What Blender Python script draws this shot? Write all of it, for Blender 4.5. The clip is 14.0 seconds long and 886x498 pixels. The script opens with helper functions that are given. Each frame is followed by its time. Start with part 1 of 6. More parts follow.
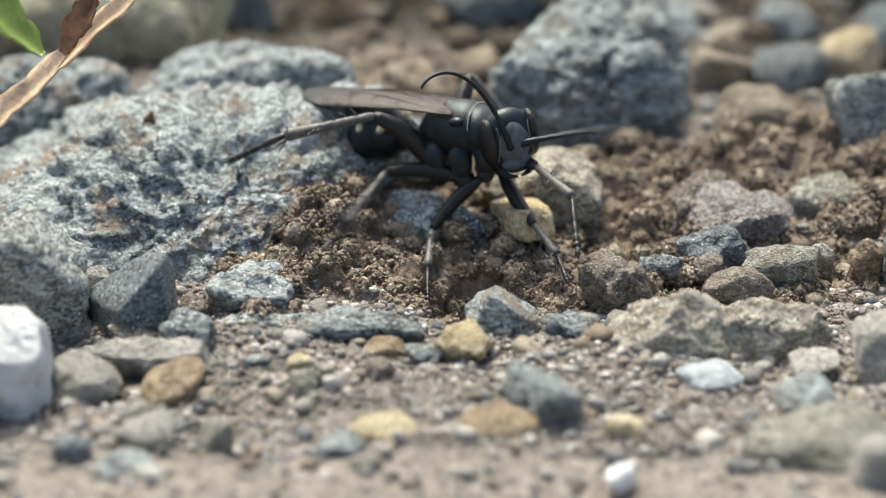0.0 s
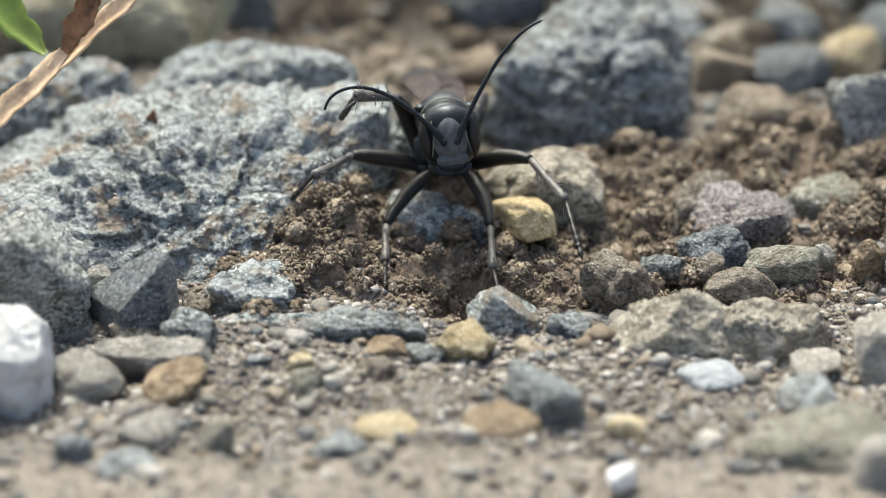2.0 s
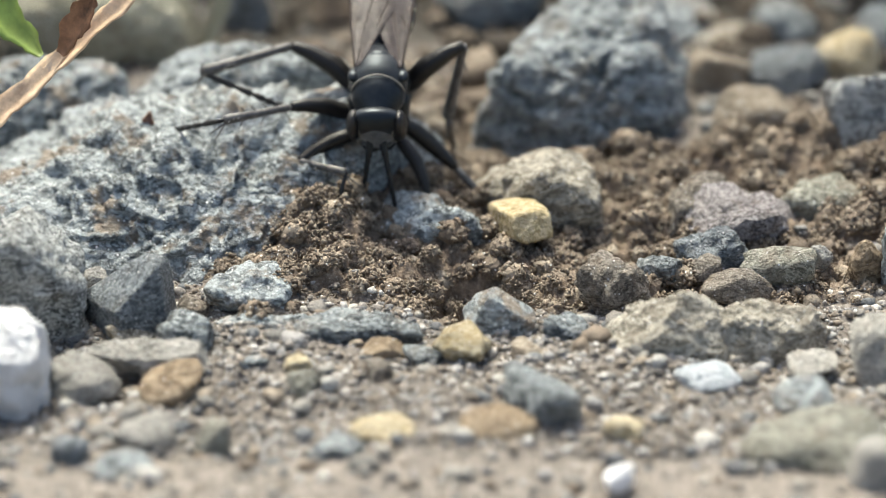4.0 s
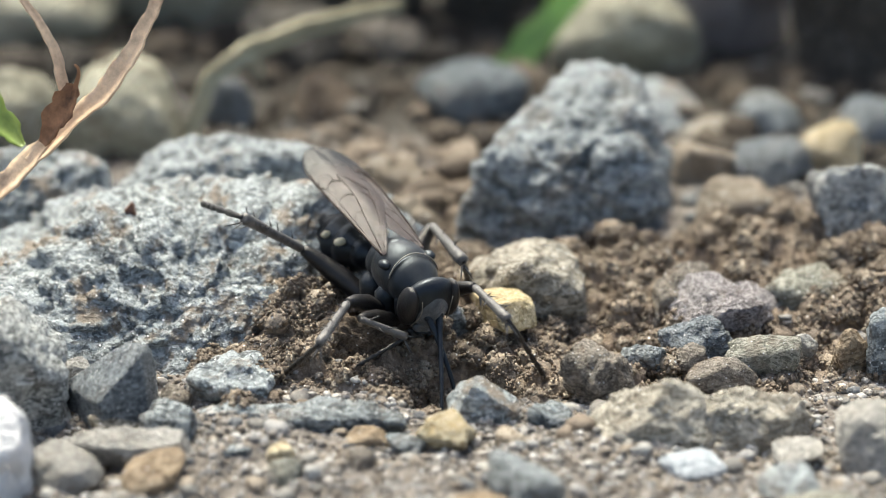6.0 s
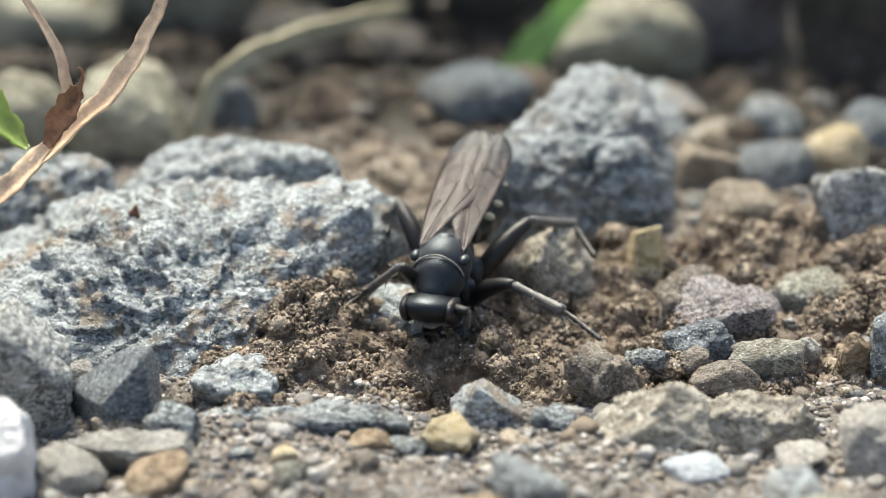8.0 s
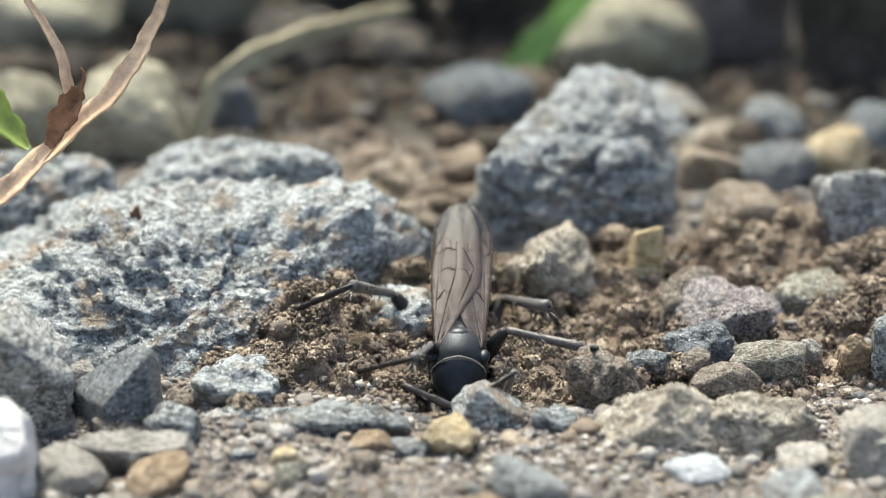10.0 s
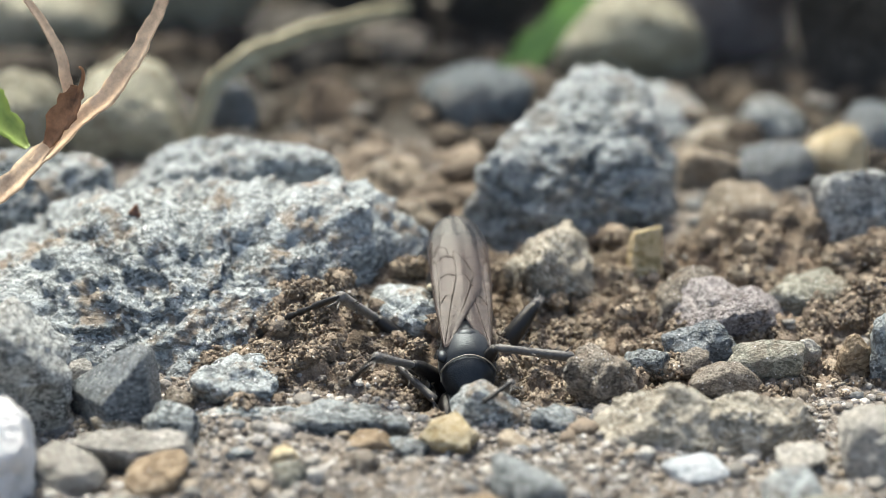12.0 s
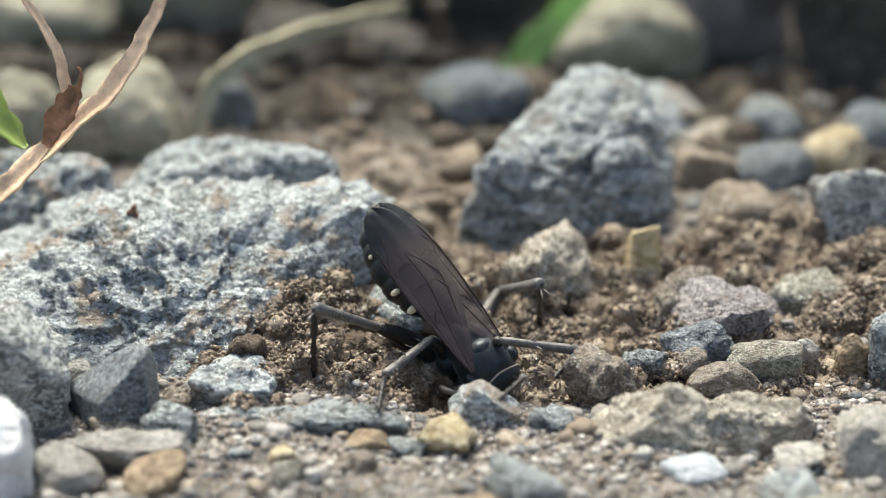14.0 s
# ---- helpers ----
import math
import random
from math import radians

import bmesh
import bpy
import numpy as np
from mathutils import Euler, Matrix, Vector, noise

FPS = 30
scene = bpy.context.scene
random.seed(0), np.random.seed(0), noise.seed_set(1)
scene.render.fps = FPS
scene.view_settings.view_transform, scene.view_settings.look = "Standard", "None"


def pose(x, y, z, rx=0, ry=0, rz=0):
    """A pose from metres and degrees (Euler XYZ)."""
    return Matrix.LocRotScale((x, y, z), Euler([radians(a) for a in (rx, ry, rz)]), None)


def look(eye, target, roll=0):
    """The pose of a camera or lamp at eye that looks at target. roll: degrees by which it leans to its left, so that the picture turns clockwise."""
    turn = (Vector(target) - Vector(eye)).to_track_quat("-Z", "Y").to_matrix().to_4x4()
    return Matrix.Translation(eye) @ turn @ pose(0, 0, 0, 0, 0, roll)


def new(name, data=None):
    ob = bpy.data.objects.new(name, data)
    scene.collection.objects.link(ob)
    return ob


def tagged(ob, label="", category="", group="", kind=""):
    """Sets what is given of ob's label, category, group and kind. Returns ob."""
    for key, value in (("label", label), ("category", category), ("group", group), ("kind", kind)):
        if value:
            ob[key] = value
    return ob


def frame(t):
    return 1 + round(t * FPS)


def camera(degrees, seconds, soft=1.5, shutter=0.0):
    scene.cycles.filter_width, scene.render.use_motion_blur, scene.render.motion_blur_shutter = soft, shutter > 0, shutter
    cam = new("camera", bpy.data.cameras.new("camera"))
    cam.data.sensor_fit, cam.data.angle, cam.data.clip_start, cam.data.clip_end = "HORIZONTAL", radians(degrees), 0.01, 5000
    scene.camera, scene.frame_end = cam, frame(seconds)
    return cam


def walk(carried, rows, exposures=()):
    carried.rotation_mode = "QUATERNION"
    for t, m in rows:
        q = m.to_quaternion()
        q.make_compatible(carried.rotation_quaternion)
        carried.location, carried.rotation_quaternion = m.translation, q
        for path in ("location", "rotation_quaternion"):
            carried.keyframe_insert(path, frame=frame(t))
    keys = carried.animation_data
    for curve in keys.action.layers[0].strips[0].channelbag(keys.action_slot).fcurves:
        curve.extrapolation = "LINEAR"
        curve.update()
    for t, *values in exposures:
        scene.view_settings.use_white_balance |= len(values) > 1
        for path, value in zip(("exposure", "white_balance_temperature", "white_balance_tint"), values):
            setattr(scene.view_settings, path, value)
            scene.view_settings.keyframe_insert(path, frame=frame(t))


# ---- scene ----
MM = 0.001

# -- camera and its path: a long close-up lens on a tripod head, tilted up once between the two halves --
cam = camera(12.0, 14.0, soft=0.65, shutter=0.5)
cam.data.dof.use_dof = True
cam.data.dof.focus_distance = 0.2084
cam.data.dof.aperture_fstop = 28.0
cam.data.dof.aperture_blades = 7
PATH = [
    (0, 0.000, -208.175, 86.013, -23.757, 0.230, 0.130),
    (0.5, 0.000, -208.175, 86.013, -23.757, 0.224, 0.131),
    (1, 0.000, -208.175, 86.018, -23.762, 0.149, 0.188),
    (1.5, 0.000, -208.175, 86.018, -23.762, 0.135, 0.196),
    (2, 0.000, -208.175, 86.018, -23.762, 0.135, 0.196),
    (2.5, 0.000, -208.175, 85.989, -23.735, 0.188, 0.121),
    (2.7, 0.000, -208.175, 85.989, -23.735, 0.188, 0.121),
    (4.2, 0.000, -208.175, 85.989, -23.735, 0.188, 0.121),
    (4.8, 0.000, -208.175, 85.401, -23.185, 0.093, 0.027),
    (5, 0.000, -208.175, 84.482, -22.344, 0.135, -0.171),
    (5.5, 0.000, -208.175, 84.197, -22.082, 0.282, -0.194),
    (6, 0.000, -208.175, 84.181, -22.066, 0.209, -0.130),
    (6.5, 0.000, -208.175, 84.161, -22.048, 0.180, -0.068),
    (7, 0.000, -208.175, 84.160, -22.048, 0.116, 0.016),
    (7.5, 0.000, -208.175, 84.149, -22.037, 0.064, 0.025),
    (8, 0.000, -208.175, 84.119, -22.009, 0.148, -0.049),
    (10.5, 0.000, -208.175, 84.094, -21.986, 0.066, -0.014),
    (11, 0.000, -208.175, 84.090, -21.983, 0.037, -0.049),
    (11.5, 0.000, -208.175, 84.106, -21.998, 0.003, -0.011),
    (12, 0.000, -208.175, 84.108, -22.000, 0.001, 0.012),
    (12.5, 0.000, -208.175, 84.108, -22.000, -0.000, 0.000),
    (13, 0.000, -208.175, 84.122, -22.013, -0.045, 0.018),
    (13.5, 0.000, -208.175, 84.107, -21.999, 0.008, -0.005),
    (14, 0.000, -208.175, 84.107, -21.999, 0.011, -0.019),
]
walk(cam, [(t, pose(x * MM, y * MM, z * MM, 90 + pitch, roll, yaw)) for t, x, y, z, pitch, roll, yaw in PATH],
     exposures=[(0.0, 0.64, 6500.0, 3.5), (2.7, 0.64, 6500.0, 3.5), (5.0, 0.84, 6500.0, 4.5), (14.0, 0.85, 6500.0, 4.5)])

# -- light: a bright, thinly clouded sky with a soft sun high to the left behind the stones --
SUN_AZ, SUN_EL = -18.0, 60.0   # degrees: clockwise from +y, above the horizon
world = bpy.data.worlds.new("world")
scene.world = world
world.use_nodes = True
_n = world.node_tree.nodes
_sky = _n.new("ShaderNodeTexSky")
_sky.sky_type, _sky.sun_disc = "NISHITA", False
_sky.sun_elevation, _sky.sun_rotation = radians(SUN_EL), radians(SUN_AZ)
_sky.dust_density, _sky.air_density, _sky.ozone_density = 6.0, 1.0, 0.6
_n["Background"].inputs["Strength"].default_value = 0.15
world.node_tree.links.new(_sky.outputs[0], _n["Background"].inputs["Color"])
sun = new("sun", bpy.data.lights.new("sun", "SUN"))
sun.data.energy, sun.data.angle, sun.data.color = 3.5, radians(16), (1.0, 0.945, 0.81)
_a, _e = radians(SUN_AZ), radians(SUN_EL)
sun.matrix_world = look((math.sin(_a) * math.cos(_e), math.cos(_a) * math.cos(_e), math.sin(_e)), (0, 0, 0))


# -- numeric noise for shapes --
def hash3(i, j, k, seed):
    n = (i * 374761393 + j * 668265263 + k * 1274126177 + seed * 974634397) & 0xFFFFFFFF
    n = ((n ^ (n >> 13)) * 1274126177) & 0xFFFFFFFF
    n = ((n ^ (n >> 16)) * 2246822519) & 0xFFFFFFFF
    return ((n ^ (n >> 15)) & 0xFFFF) / 32767.5 - 1.0


def vnoise(p, seed=0):
    """Smooth noise in -1..1 at the points p (n x 3)."""
    b = np.floor(p)
    f = p - b
    f = f * f * f * (f * (f * 6 - 15) + 10)
    b = b.astype(np.int64)
    out = np.zeros(len(p))
    for dx in (0, 1):
        wx = f[:, 0] if dx else 1 - f[:, 0]
        for dy in (0, 1):
            wy = f[:, 1] if dy else 1 - f[:, 1]
            for dz in (0, 1):
                wz = f[:, 2] if dz else 1 - f[:, 2]
                out += wx * wy * wz * hash3(b[:, 0] + dx, b[:, 1] + dy, b[:, 2] + dz, seed)
    return out


def fbm(p, octaves, seed=0, gain=0.5):
    out, amp = np.zeros(len(p)), 1.0
    for o in range(octaves):
        out += amp * vnoise(p * 2.03 ** o + 17.3 * o, seed + o)
        amp *= gain
    return out


def ridged(p, octaves, seed=0):
    out, amp = np.zeros(len(p)), 1.0
    for o in range(octaves):
        out += amp * (1 - 2 * np.abs(vnoise(p * 2.1 ** o + 9.1 * o, seed + 31 * o)))
        amp *= 0.5
    return out


def chips(p, cell, seed):
    """Broken-off facets in about -1..1: every cell of a jittered grid has its own level and tilt."""
    q = p / cell
    base = np.floor(q).astype(np.int64)
    best = np.full(len(p), 1e9)
    out = np.zeros(len(p))
    for dx in (-1, 0, 1):
        for dy in (-1, 0, 1):
            for dz in (-1, 0, 1):
                i, j, k = base[:, 0] + dx, base[:, 1] + dy, base[:, 2] + dz
                off = q - np.stack([i + 0.5 + 0.48 * hash3(i, j, k, seed), j + 0.5 + 0.48 * hash3(i, j, k, seed + 1), k + 0.5 + 0.48 * hash3(i, j, k, seed + 2)], 1)
                dist = (off ** 2).sum(1)
                near = dist < best
                level = 0.7 * hash3(i, j, k, seed + 3) + off[:, 0] * hash3(j, k, i, seed + 4) + off[:, 1] * hash3(k, i, j, seed + 5) + off[:, 2] * hash3(i, k, j, seed + 6)
                out[near] = level[near]
                best[near] = dist[near]
    return out


# -- materials --
def shader(name):
    m = bpy.data.materials.new(name)
    m.use_nodes = True
    nt = m.node_tree
    return m, nt, nt.nodes["Principled BSDF"]


def node(nt, kind, **values):
    n = nt.nodes.new(kind)
    for key, v in values.items():
        n.inputs[key].default_value = v
    return n


def noise_tex(nt, vec, scale, detail=4.0, rough=0.55):
    n = node(nt, "ShaderNodeTexNoise", Scale=scale, Detail=detail, Roughness=rough)
    nt.links.new(vec, n.inputs["Vector"])
    return n.outputs["Fac"]


def ramp(nt, fac, stops):
    r = nt.nodes.new("ShaderNodeValToRGB")
    el = r.color_ramp.elements
    while len(el) < len(stops):
        el.new(0.5)
    for e, (pos, col) in zip(el, stops):
        e.position, e.color = pos, (*col, 1) if len(col) == 3 else col
    nt.links.new(fac, r.inputs["Fac"])
    return r.outputs["Color"]


def grey(v):
    return (v, v, v)


def blend(nt, fac, a, b, mode="MIX"):
    m = nt.nodes.new("ShaderNodeMix")
    m.data_type, m.blend_type = "RGBA", mode
    for sock, v in ((m.inputs["Factor"], fac), (m.inputs["A"], a), (m.inputs["B"], b)):
        if isinstance(v, (int, float)):
            sock.default_value = v
        elif isinstance(v, tuple):
            sock.default_value = (*v, 1)
        else:
            nt.links.new(v, sock)
    return m.outputs["Result"]


def local(nt, shift=True):
    """Object coordinates in millimetres, shifted for each object by its random number."""
    tc = nt.nodes.new("ShaderNodeTexCoord")
    v = nt.nodes.new("ShaderNodeVectorMath")
    v.operation = "SCALE"
    nt.links.new(tc.outputs["Object"], v.inputs[0])
    v.inputs["Scale"].default_value = 1000.0
    if not shift:
        return v.outputs[0], None
    info = nt.nodes.new("ShaderNodeObjectInfo")
    s = nt.nodes.new("ShaderNodeVectorMath")
    s.operation = "ADD"
    sc = nt.nodes.new("ShaderNodeMath")
    sc.operation = "MULTIPLY"
    sc.inputs[1].default_value = 57.0
    nt.links.new(info.outputs["Random"], sc.inputs[0])
    nt.links.new(v.outputs[0], s.inputs[0])
    nt.links.new(sc.outputs[0], s.inputs[1])
    return s.outputs[0], info.outputs["Random"]


def bump(nt, bsdf, height, strength, dist=0.0002):
    b = node(nt, "ShaderNodeBump", Strength=strength, Distance=dist)
    nt.links.new(height, b.inputs["Height"])
    nt.links.new(b.outputs[0], bsdf.inputs["Normal"])


def glints(nt, vec, scale, share):
    """Factor for painted sparkle on mineral grains: small dots in a share of the cells."""
    w = node(nt, "ShaderNodeTexVoronoi", Scale=scale)
    nt.links.new(vec, w.inputs["Vector"])
    sep = nt.nodes.new("ShaderNodeSeparateColor")
    nt.links.new(w.outputs["Color"], sep.inputs[0])
    dot = ramp(nt, w.outputs["Distance"], [(0.16, grey(1)), (0.26, grey(0))])
    some = ramp(nt, sep.outputs[0], [(1 - share - 0.01, grey(0)), (1 - share, grey(1))])
    return blend(nt, 1.0, dot, some, "MULTIPLY")


def rock(name, dark, mid, light, scale=0.9, rough=0.62, speck=0.5, dirt=0.35, soil=(0.20, 0.145, 0.10), glint=0.12):
    """Stone: broken crystal flakes of three tones, lighter crust in patches, dark cracks, soil caught in hollows."""
    m, nt, b = shader(name)
    v, rnd = local(nt)
    warp = node(nt, "ShaderNodeTexNoise", Scale=scale * 0.8, Detail=3.0)
    nt.links.new(v, warp.inputs["Vector"])
    bent = nt.nodes.new("ShaderNodeVectorMath")
    bent.operation = "MULTIPLY_ADD"
    nt.links.new(warp.outputs["Color"], bent.inputs[0])
    bent.inputs[1].default_value = (0.7 / scale,) * 3
    nt.links.new(v, bent.inputs[2])
    flat = nt.nodes.new("ShaderNodeMapping")
    flat.inputs["Rotation"].default_value = (0.5, 0.35, 0.2)
    flat.inputs["Scale"].default_value = (0.75, 1.0, 1.5)
    nt.links.new(bent.outputs[0], flat.inputs["Vector"])
    big = noise_tex(nt, v, scale * 0.33, 5, 0.6)
    fine = noise_tex(nt, bent.outputs[0], scale * 2.8, 8, 0.74)
    grain = noise_tex(nt, v, scale * 9.0, 2, 0.6)
    flake = node(nt, "ShaderNodeTexVoronoi", Scale=scale * 6.5)
    nt.links.new(flat.outputs[0], flake.inputs["Vector"])
    one = nt.nodes.new("ShaderNodeSeparateColor")
    nt.links.new(flake.outputs["Color"], one.inputs[0])
    tone = blend(nt, 0.30, fine, one.outputs[0])
    c = ramp(nt, tone, [(0.37, dark), (0.485, mid), (0.59, light)])
    crust = tuple(min(1, x * 1.05 + 0.01) for x in light)
    c = blend(nt, ramp(nt, big, [(0.47, grey(0.0)), (0.62, grey(0.30))]), c, crust)
    c = blend(nt, ramp(nt, big, [(0.30, grey(0.50)), (0.46, grey(0.0))]), c, dark)
    white = tuple(min(1, x * 1.7 + 0.06) for x in light)
    c = blend(nt, ramp(nt, grain, [(0.59, grey(0)), (0.64, grey(speck * 0.8))]), c, white)
    c = blend(nt, ramp(nt, grain, [(0.34, grey(speck * 0.6)), (0.40, grey(0))]), c, tuple(x * 0.4 for x in dark))
    crack = node(nt, "ShaderNodeTexVoronoi", Scale=scale * 0.75)
    crack.feature = "DISTANCE_TO_EDGE"
    nt.links.new(bent.outputs[0], crack.inputs["Vector"])
    c = blend(nt, ramp(nt, crack.outputs["Distance"], [(0.0, grey(0.7 * speck)), (0.05, grey(0))]), c, tuple(x * 0.3 for x in dark))
    stain = noise_tex(nt, v, scale * 0.7, 6, 0.68)
    c = blend(nt, ramp(nt, stain, [(0.53, grey(0)), (0.62, grey(dirt))]), c, soil)
    own = ramp(nt, rnd, [(0.0, grey(0.85)), (1.0, grey(1.12))])
    c = blend(nt, 1.0, c, own, "MULTIPLY")
    # near-white dots paint the sun's glints into the base colour
    c = blend(nt, glints(nt, v, 3.2 + 1.2 * scale, glint), c, (0.86, 0.86, 0.88))
    nt.links.new(c, b.inputs["Base Color"])
    nt.links.new(ramp(nt, tone, [(0.3, grey(min(1, rough + 0.2))), (0.7, grey(rough - 0.2))]), b.inputs["Roughness"])
    b.inputs["Specular IOR Level"].default_value = 0.5
    hgt = blend(nt, 0.35, blend(nt, 0.4, fine, one.outputs[0]), grain)
    bump(nt, b, hgt, 1.0, 0.0008)
    return m


ROCK_GREY = rock("pitted_grey_rock", (0.08, 0.092, 0.098), (0.245, 0.273, 0.281), (0.46, 0.505, 0.52), 0.55, 0.42, 0.6, 0.8, (0.27, 0.205, 0.145), 0.2)
ROCK_BLUE = rock("blue_grey_rock", (0.055, 0.066, 0.073), (0.165, 0.19, 0.20), (0.37, 0.41, 0.425), 0.6, 0.5, 0.55, 0.45, (0.21, 0.175, 0.14), 0.16)
SPECKLED = rock("speckled_grey_stone", (0.075, 0.083, 0.083), (0.24, 0.255, 0.25), (0.55, 0.575, 0.565), 0.8, 0.5, 0.6, 0.25, (0.2, 0.16, 0.12), 0.22)
SLATE = rock("dark_slate", (0.055, 0.068, 0.08), (0.135, 0.16, 0.18), (0.30, 0.335, 0.36), 0.9, 0.40, 0.5, 0.2, (0.2, 0.165, 0.13), 0.16)
PALE = rock("pale_grey_stone", (0.25, 0.24, 0.215), (0.41, 0.395, 0.36), (0.57, 0.55, 0.505), 1.0, 0.6, 0.35, 0.3, (0.30, 0.25, 0.19))
WHITE = rock("white_stone", (0.82, 0.82, 0.83), (0.89, 0.89, 0.90), (0.93, 0.93, 0.94), 0.4, 0.5, 0.15, 0.12, (0.5, 0.47, 0.45))
PALE_BLUE = rock("pale_blue_stone", (0.25, 0.29, 0.33), (0.38, 0.42, 0.46), (0.50, 0.53, 0.56), 0.6, 0.55, 0.25, 0.2, (0.4, 0.38, 0.34))
BROWN = rock("ochre_brown_stone", (0.13, 0.085, 0.045), (0.25, 0.18, 0.105), (0.38, 0.29, 0.19), 0.7, 0.6, 0.3, 0.3)
OCHRE = rock("ochre_stone", (0.36, 0.27, 0.13), (0.56, 0.46, 0.28), (0.70, 0.62, 0.44), 0.8, 0.5, 0.25, 0.2)
OLIVE = rock("olive_beige_stone", (0.17, 0.15, 0.115), (0.36, 0.325, 0.26), (0.55, 0.51, 0.43), 0.7, 0.6, 0.45, 0.5, (0.22, 0.175, 0.13), 0.14)
DIRTY = rock("soil_caked_stone", (0.085, 0.07, 0.055), (0.185, 0.157, 0.127), (0.33, 0.29, 0.24), 1.2, 0.6, 0.6, 0.45, (0.20, 0.145, 0.10), 0.22)
MAUVE = rock("mauve_grey_stone", (0.11, 0.092, 0.097), (0.30, 0.265, 0.272), (0.58, 0.535, 0.535), 1.3, 0.5, 0.65, 0.3, (0.2, 0.145, 0.1), 0.25)
GREEN = rock("greenish_stone", (0.12, 0.12, 0.093), (0.25, 0.245, 0.198), (0.42, 0.41, 0.345), 0.9, 0.5, 0.4, 0.45, (0.22, 0.17, 0.125), 0.16)
YELLOW = rock("smooth_yellow_stone", (0.34, 0.26, 0.12), (0.52, 0.41, 0.22), (0.64, 0.53, 0.33), 0.45, 0.5, 0.12, 0.15, (0.25, 0.18, 0.12), 0.04)
DEEP_BLUE = rock("deep_blue_stone", (0.035, 0.047, 0.055), (0.066, 0.086, 0.098), (0.12, 0.148, 0.165), 0.5, 0.5, 0.2, 0.2)
KHAKI = rock("khaki_stone", (0.20, 0.188, 0.13), (0.34, 0.325, 0.235), (0.47, 0.45, 0.345), 0.6, 0.65, 0.3, 0.3)
# brown rock at the back, with shade put into its dark tones
SHADED_UMBER = rock("shaded_umber_stone", (0.02, 0.017, 0.014), (0.05, 0.043, 0.035), (0.10, 0.088, 0.072), 0.6, 0.8, 0.3, 0.2, (0.05, 0.04, 0.03))
TAN = rock("tan_stone", (0.17, 0.135, 0.095), (0.31, 0.255, 0.19), (0.46, 0.395, 0.31), 0.8, 0.65, 0.35, 0.3)


def soil_material():
    """Ground: dark moist diggings round the burrow, paler sandy grit in front and behind."""
    m, nt, b = shader("soil_and_grit")
    v, _ = local(nt, False)
    attr = nt.nodes.new("ShaderNodeAttribute")
    attr.attribute_name = "dug"
    fine = noise_tex(nt, v, 2.2, 6, 0.7)
    grain = noise_tex(nt, v, 7.0, 3, 0.6)
    big = noise_tex(nt, v, 0.22, 4, 0.6)
    damp = ramp(nt, fine, [(0.30, (0.086, 0.064, 0.046)), (0.52, (0.211, 0.157, 0.113)), (0.72, (0.374, 0.296, 0.215))])
    sand = ramp(nt, fine, [(0.32, (0.06, 0.052, 0.046)), (0.5, (0.175, 0.152, 0.13)), (0.64, (0.40, 0.36, 0.325))])
    sand = blend(nt, ramp(nt, big, [(0.4, grey(0)), (0.65, grey(0.5))]), sand, (0.24, 0.208, 0.182))
    shaded_soil = nt.nodes.new("ShaderNodeAttribute")
    shaded_soil.attribute_name = "shaded_humus"
    c = blend(nt, attr.outputs["Fac"], sand, damp)
    c = blend(nt, ramp(nt, grain, [(0.66, grey(0)), (0.72, grey(0.55))]), c, (0.55, 0.52, 0.47))
    c = blend(nt, ramp(nt, grain, [(0.28, grey(0.6)), (0.34, grey(0))]), c, (0.04, 0.035, 0.03))
    # dark back soil, made near black to paint in the shade there
    c = blend(nt, shaded_soil.outputs["Fac"], c, ramp(nt, fine, [(0.3, (0.010, 0.009, 0.007)), (0.7, (0.050, 0.042, 0.031))]))
    nt.links.new(c, b.inputs["Base Color"])
    b.inputs["Roughness"].default_value = 0.85
    bump(nt, b, blend(nt, 0.5, fine, grain), 1.0, 0.0003)
    return m


SOIL = soil_material()


def grains_material(name, tones, rough=0.75, sparkle=0.0):
    """Loose grains: every grain takes its own tone."""
    m, nt, b = shader(name)
    geo = nt.nodes.new("ShaderNodeNewGeometry")
    v, _ = local(nt, False)
    k = len(tones)
    r = ramp(nt, geo.outputs["Random Per Island"], [(i / k, c) for i, c in enumerate(tones)])
    r.node.color_ramp.interpolation = "CONSTANT"
    fine = noise_tex(nt, v, 5.0, 4, 0.7)
    c = blend(nt, 1.0, r, ramp(nt, fine, [(0.3, grey(0.55)), (0.7, grey(1.35))]), "MULTIPLY")
    nt.links.new(c, b.inputs["Base Color"])
    b.inputs["Roughness"].default_value = rough
    if sparkle:
        # sparkle of the grains, painted as pale dots
        c = blend(nt, glints(nt, v, 3.6, sparkle), c, (0.82, 0.80, 0.78))
        nt.links.new(c, b.inputs["Base Color"])
    bump(nt, b, fine, 0.8, 0.0002)
    return m


CRUMB = grains_material("soil_crumbs", [(0.189, 0.142, 0.102), (0.226, 0.174, 0.127), (0.266, 0.212, 0.154), (0.152, 0.115, 0.082), (0.304, 0.246, 0.184), (0.207, 0.161, 0.118), (0.350, 0.296, 0.228), (0.170, 0.130, 0.096)], 0.7, 0.10)
DARKCRUMB = grains_material("humus_crumbs", [(0.035, 0.027, 0.019), (0.055, 0.042, 0.030), (0.08, 0.062, 0.044), (0.025, 0.02, 0.015), (0.11, 0.088, 0.064), (0.045, 0.036, 0.027)], 0.9)
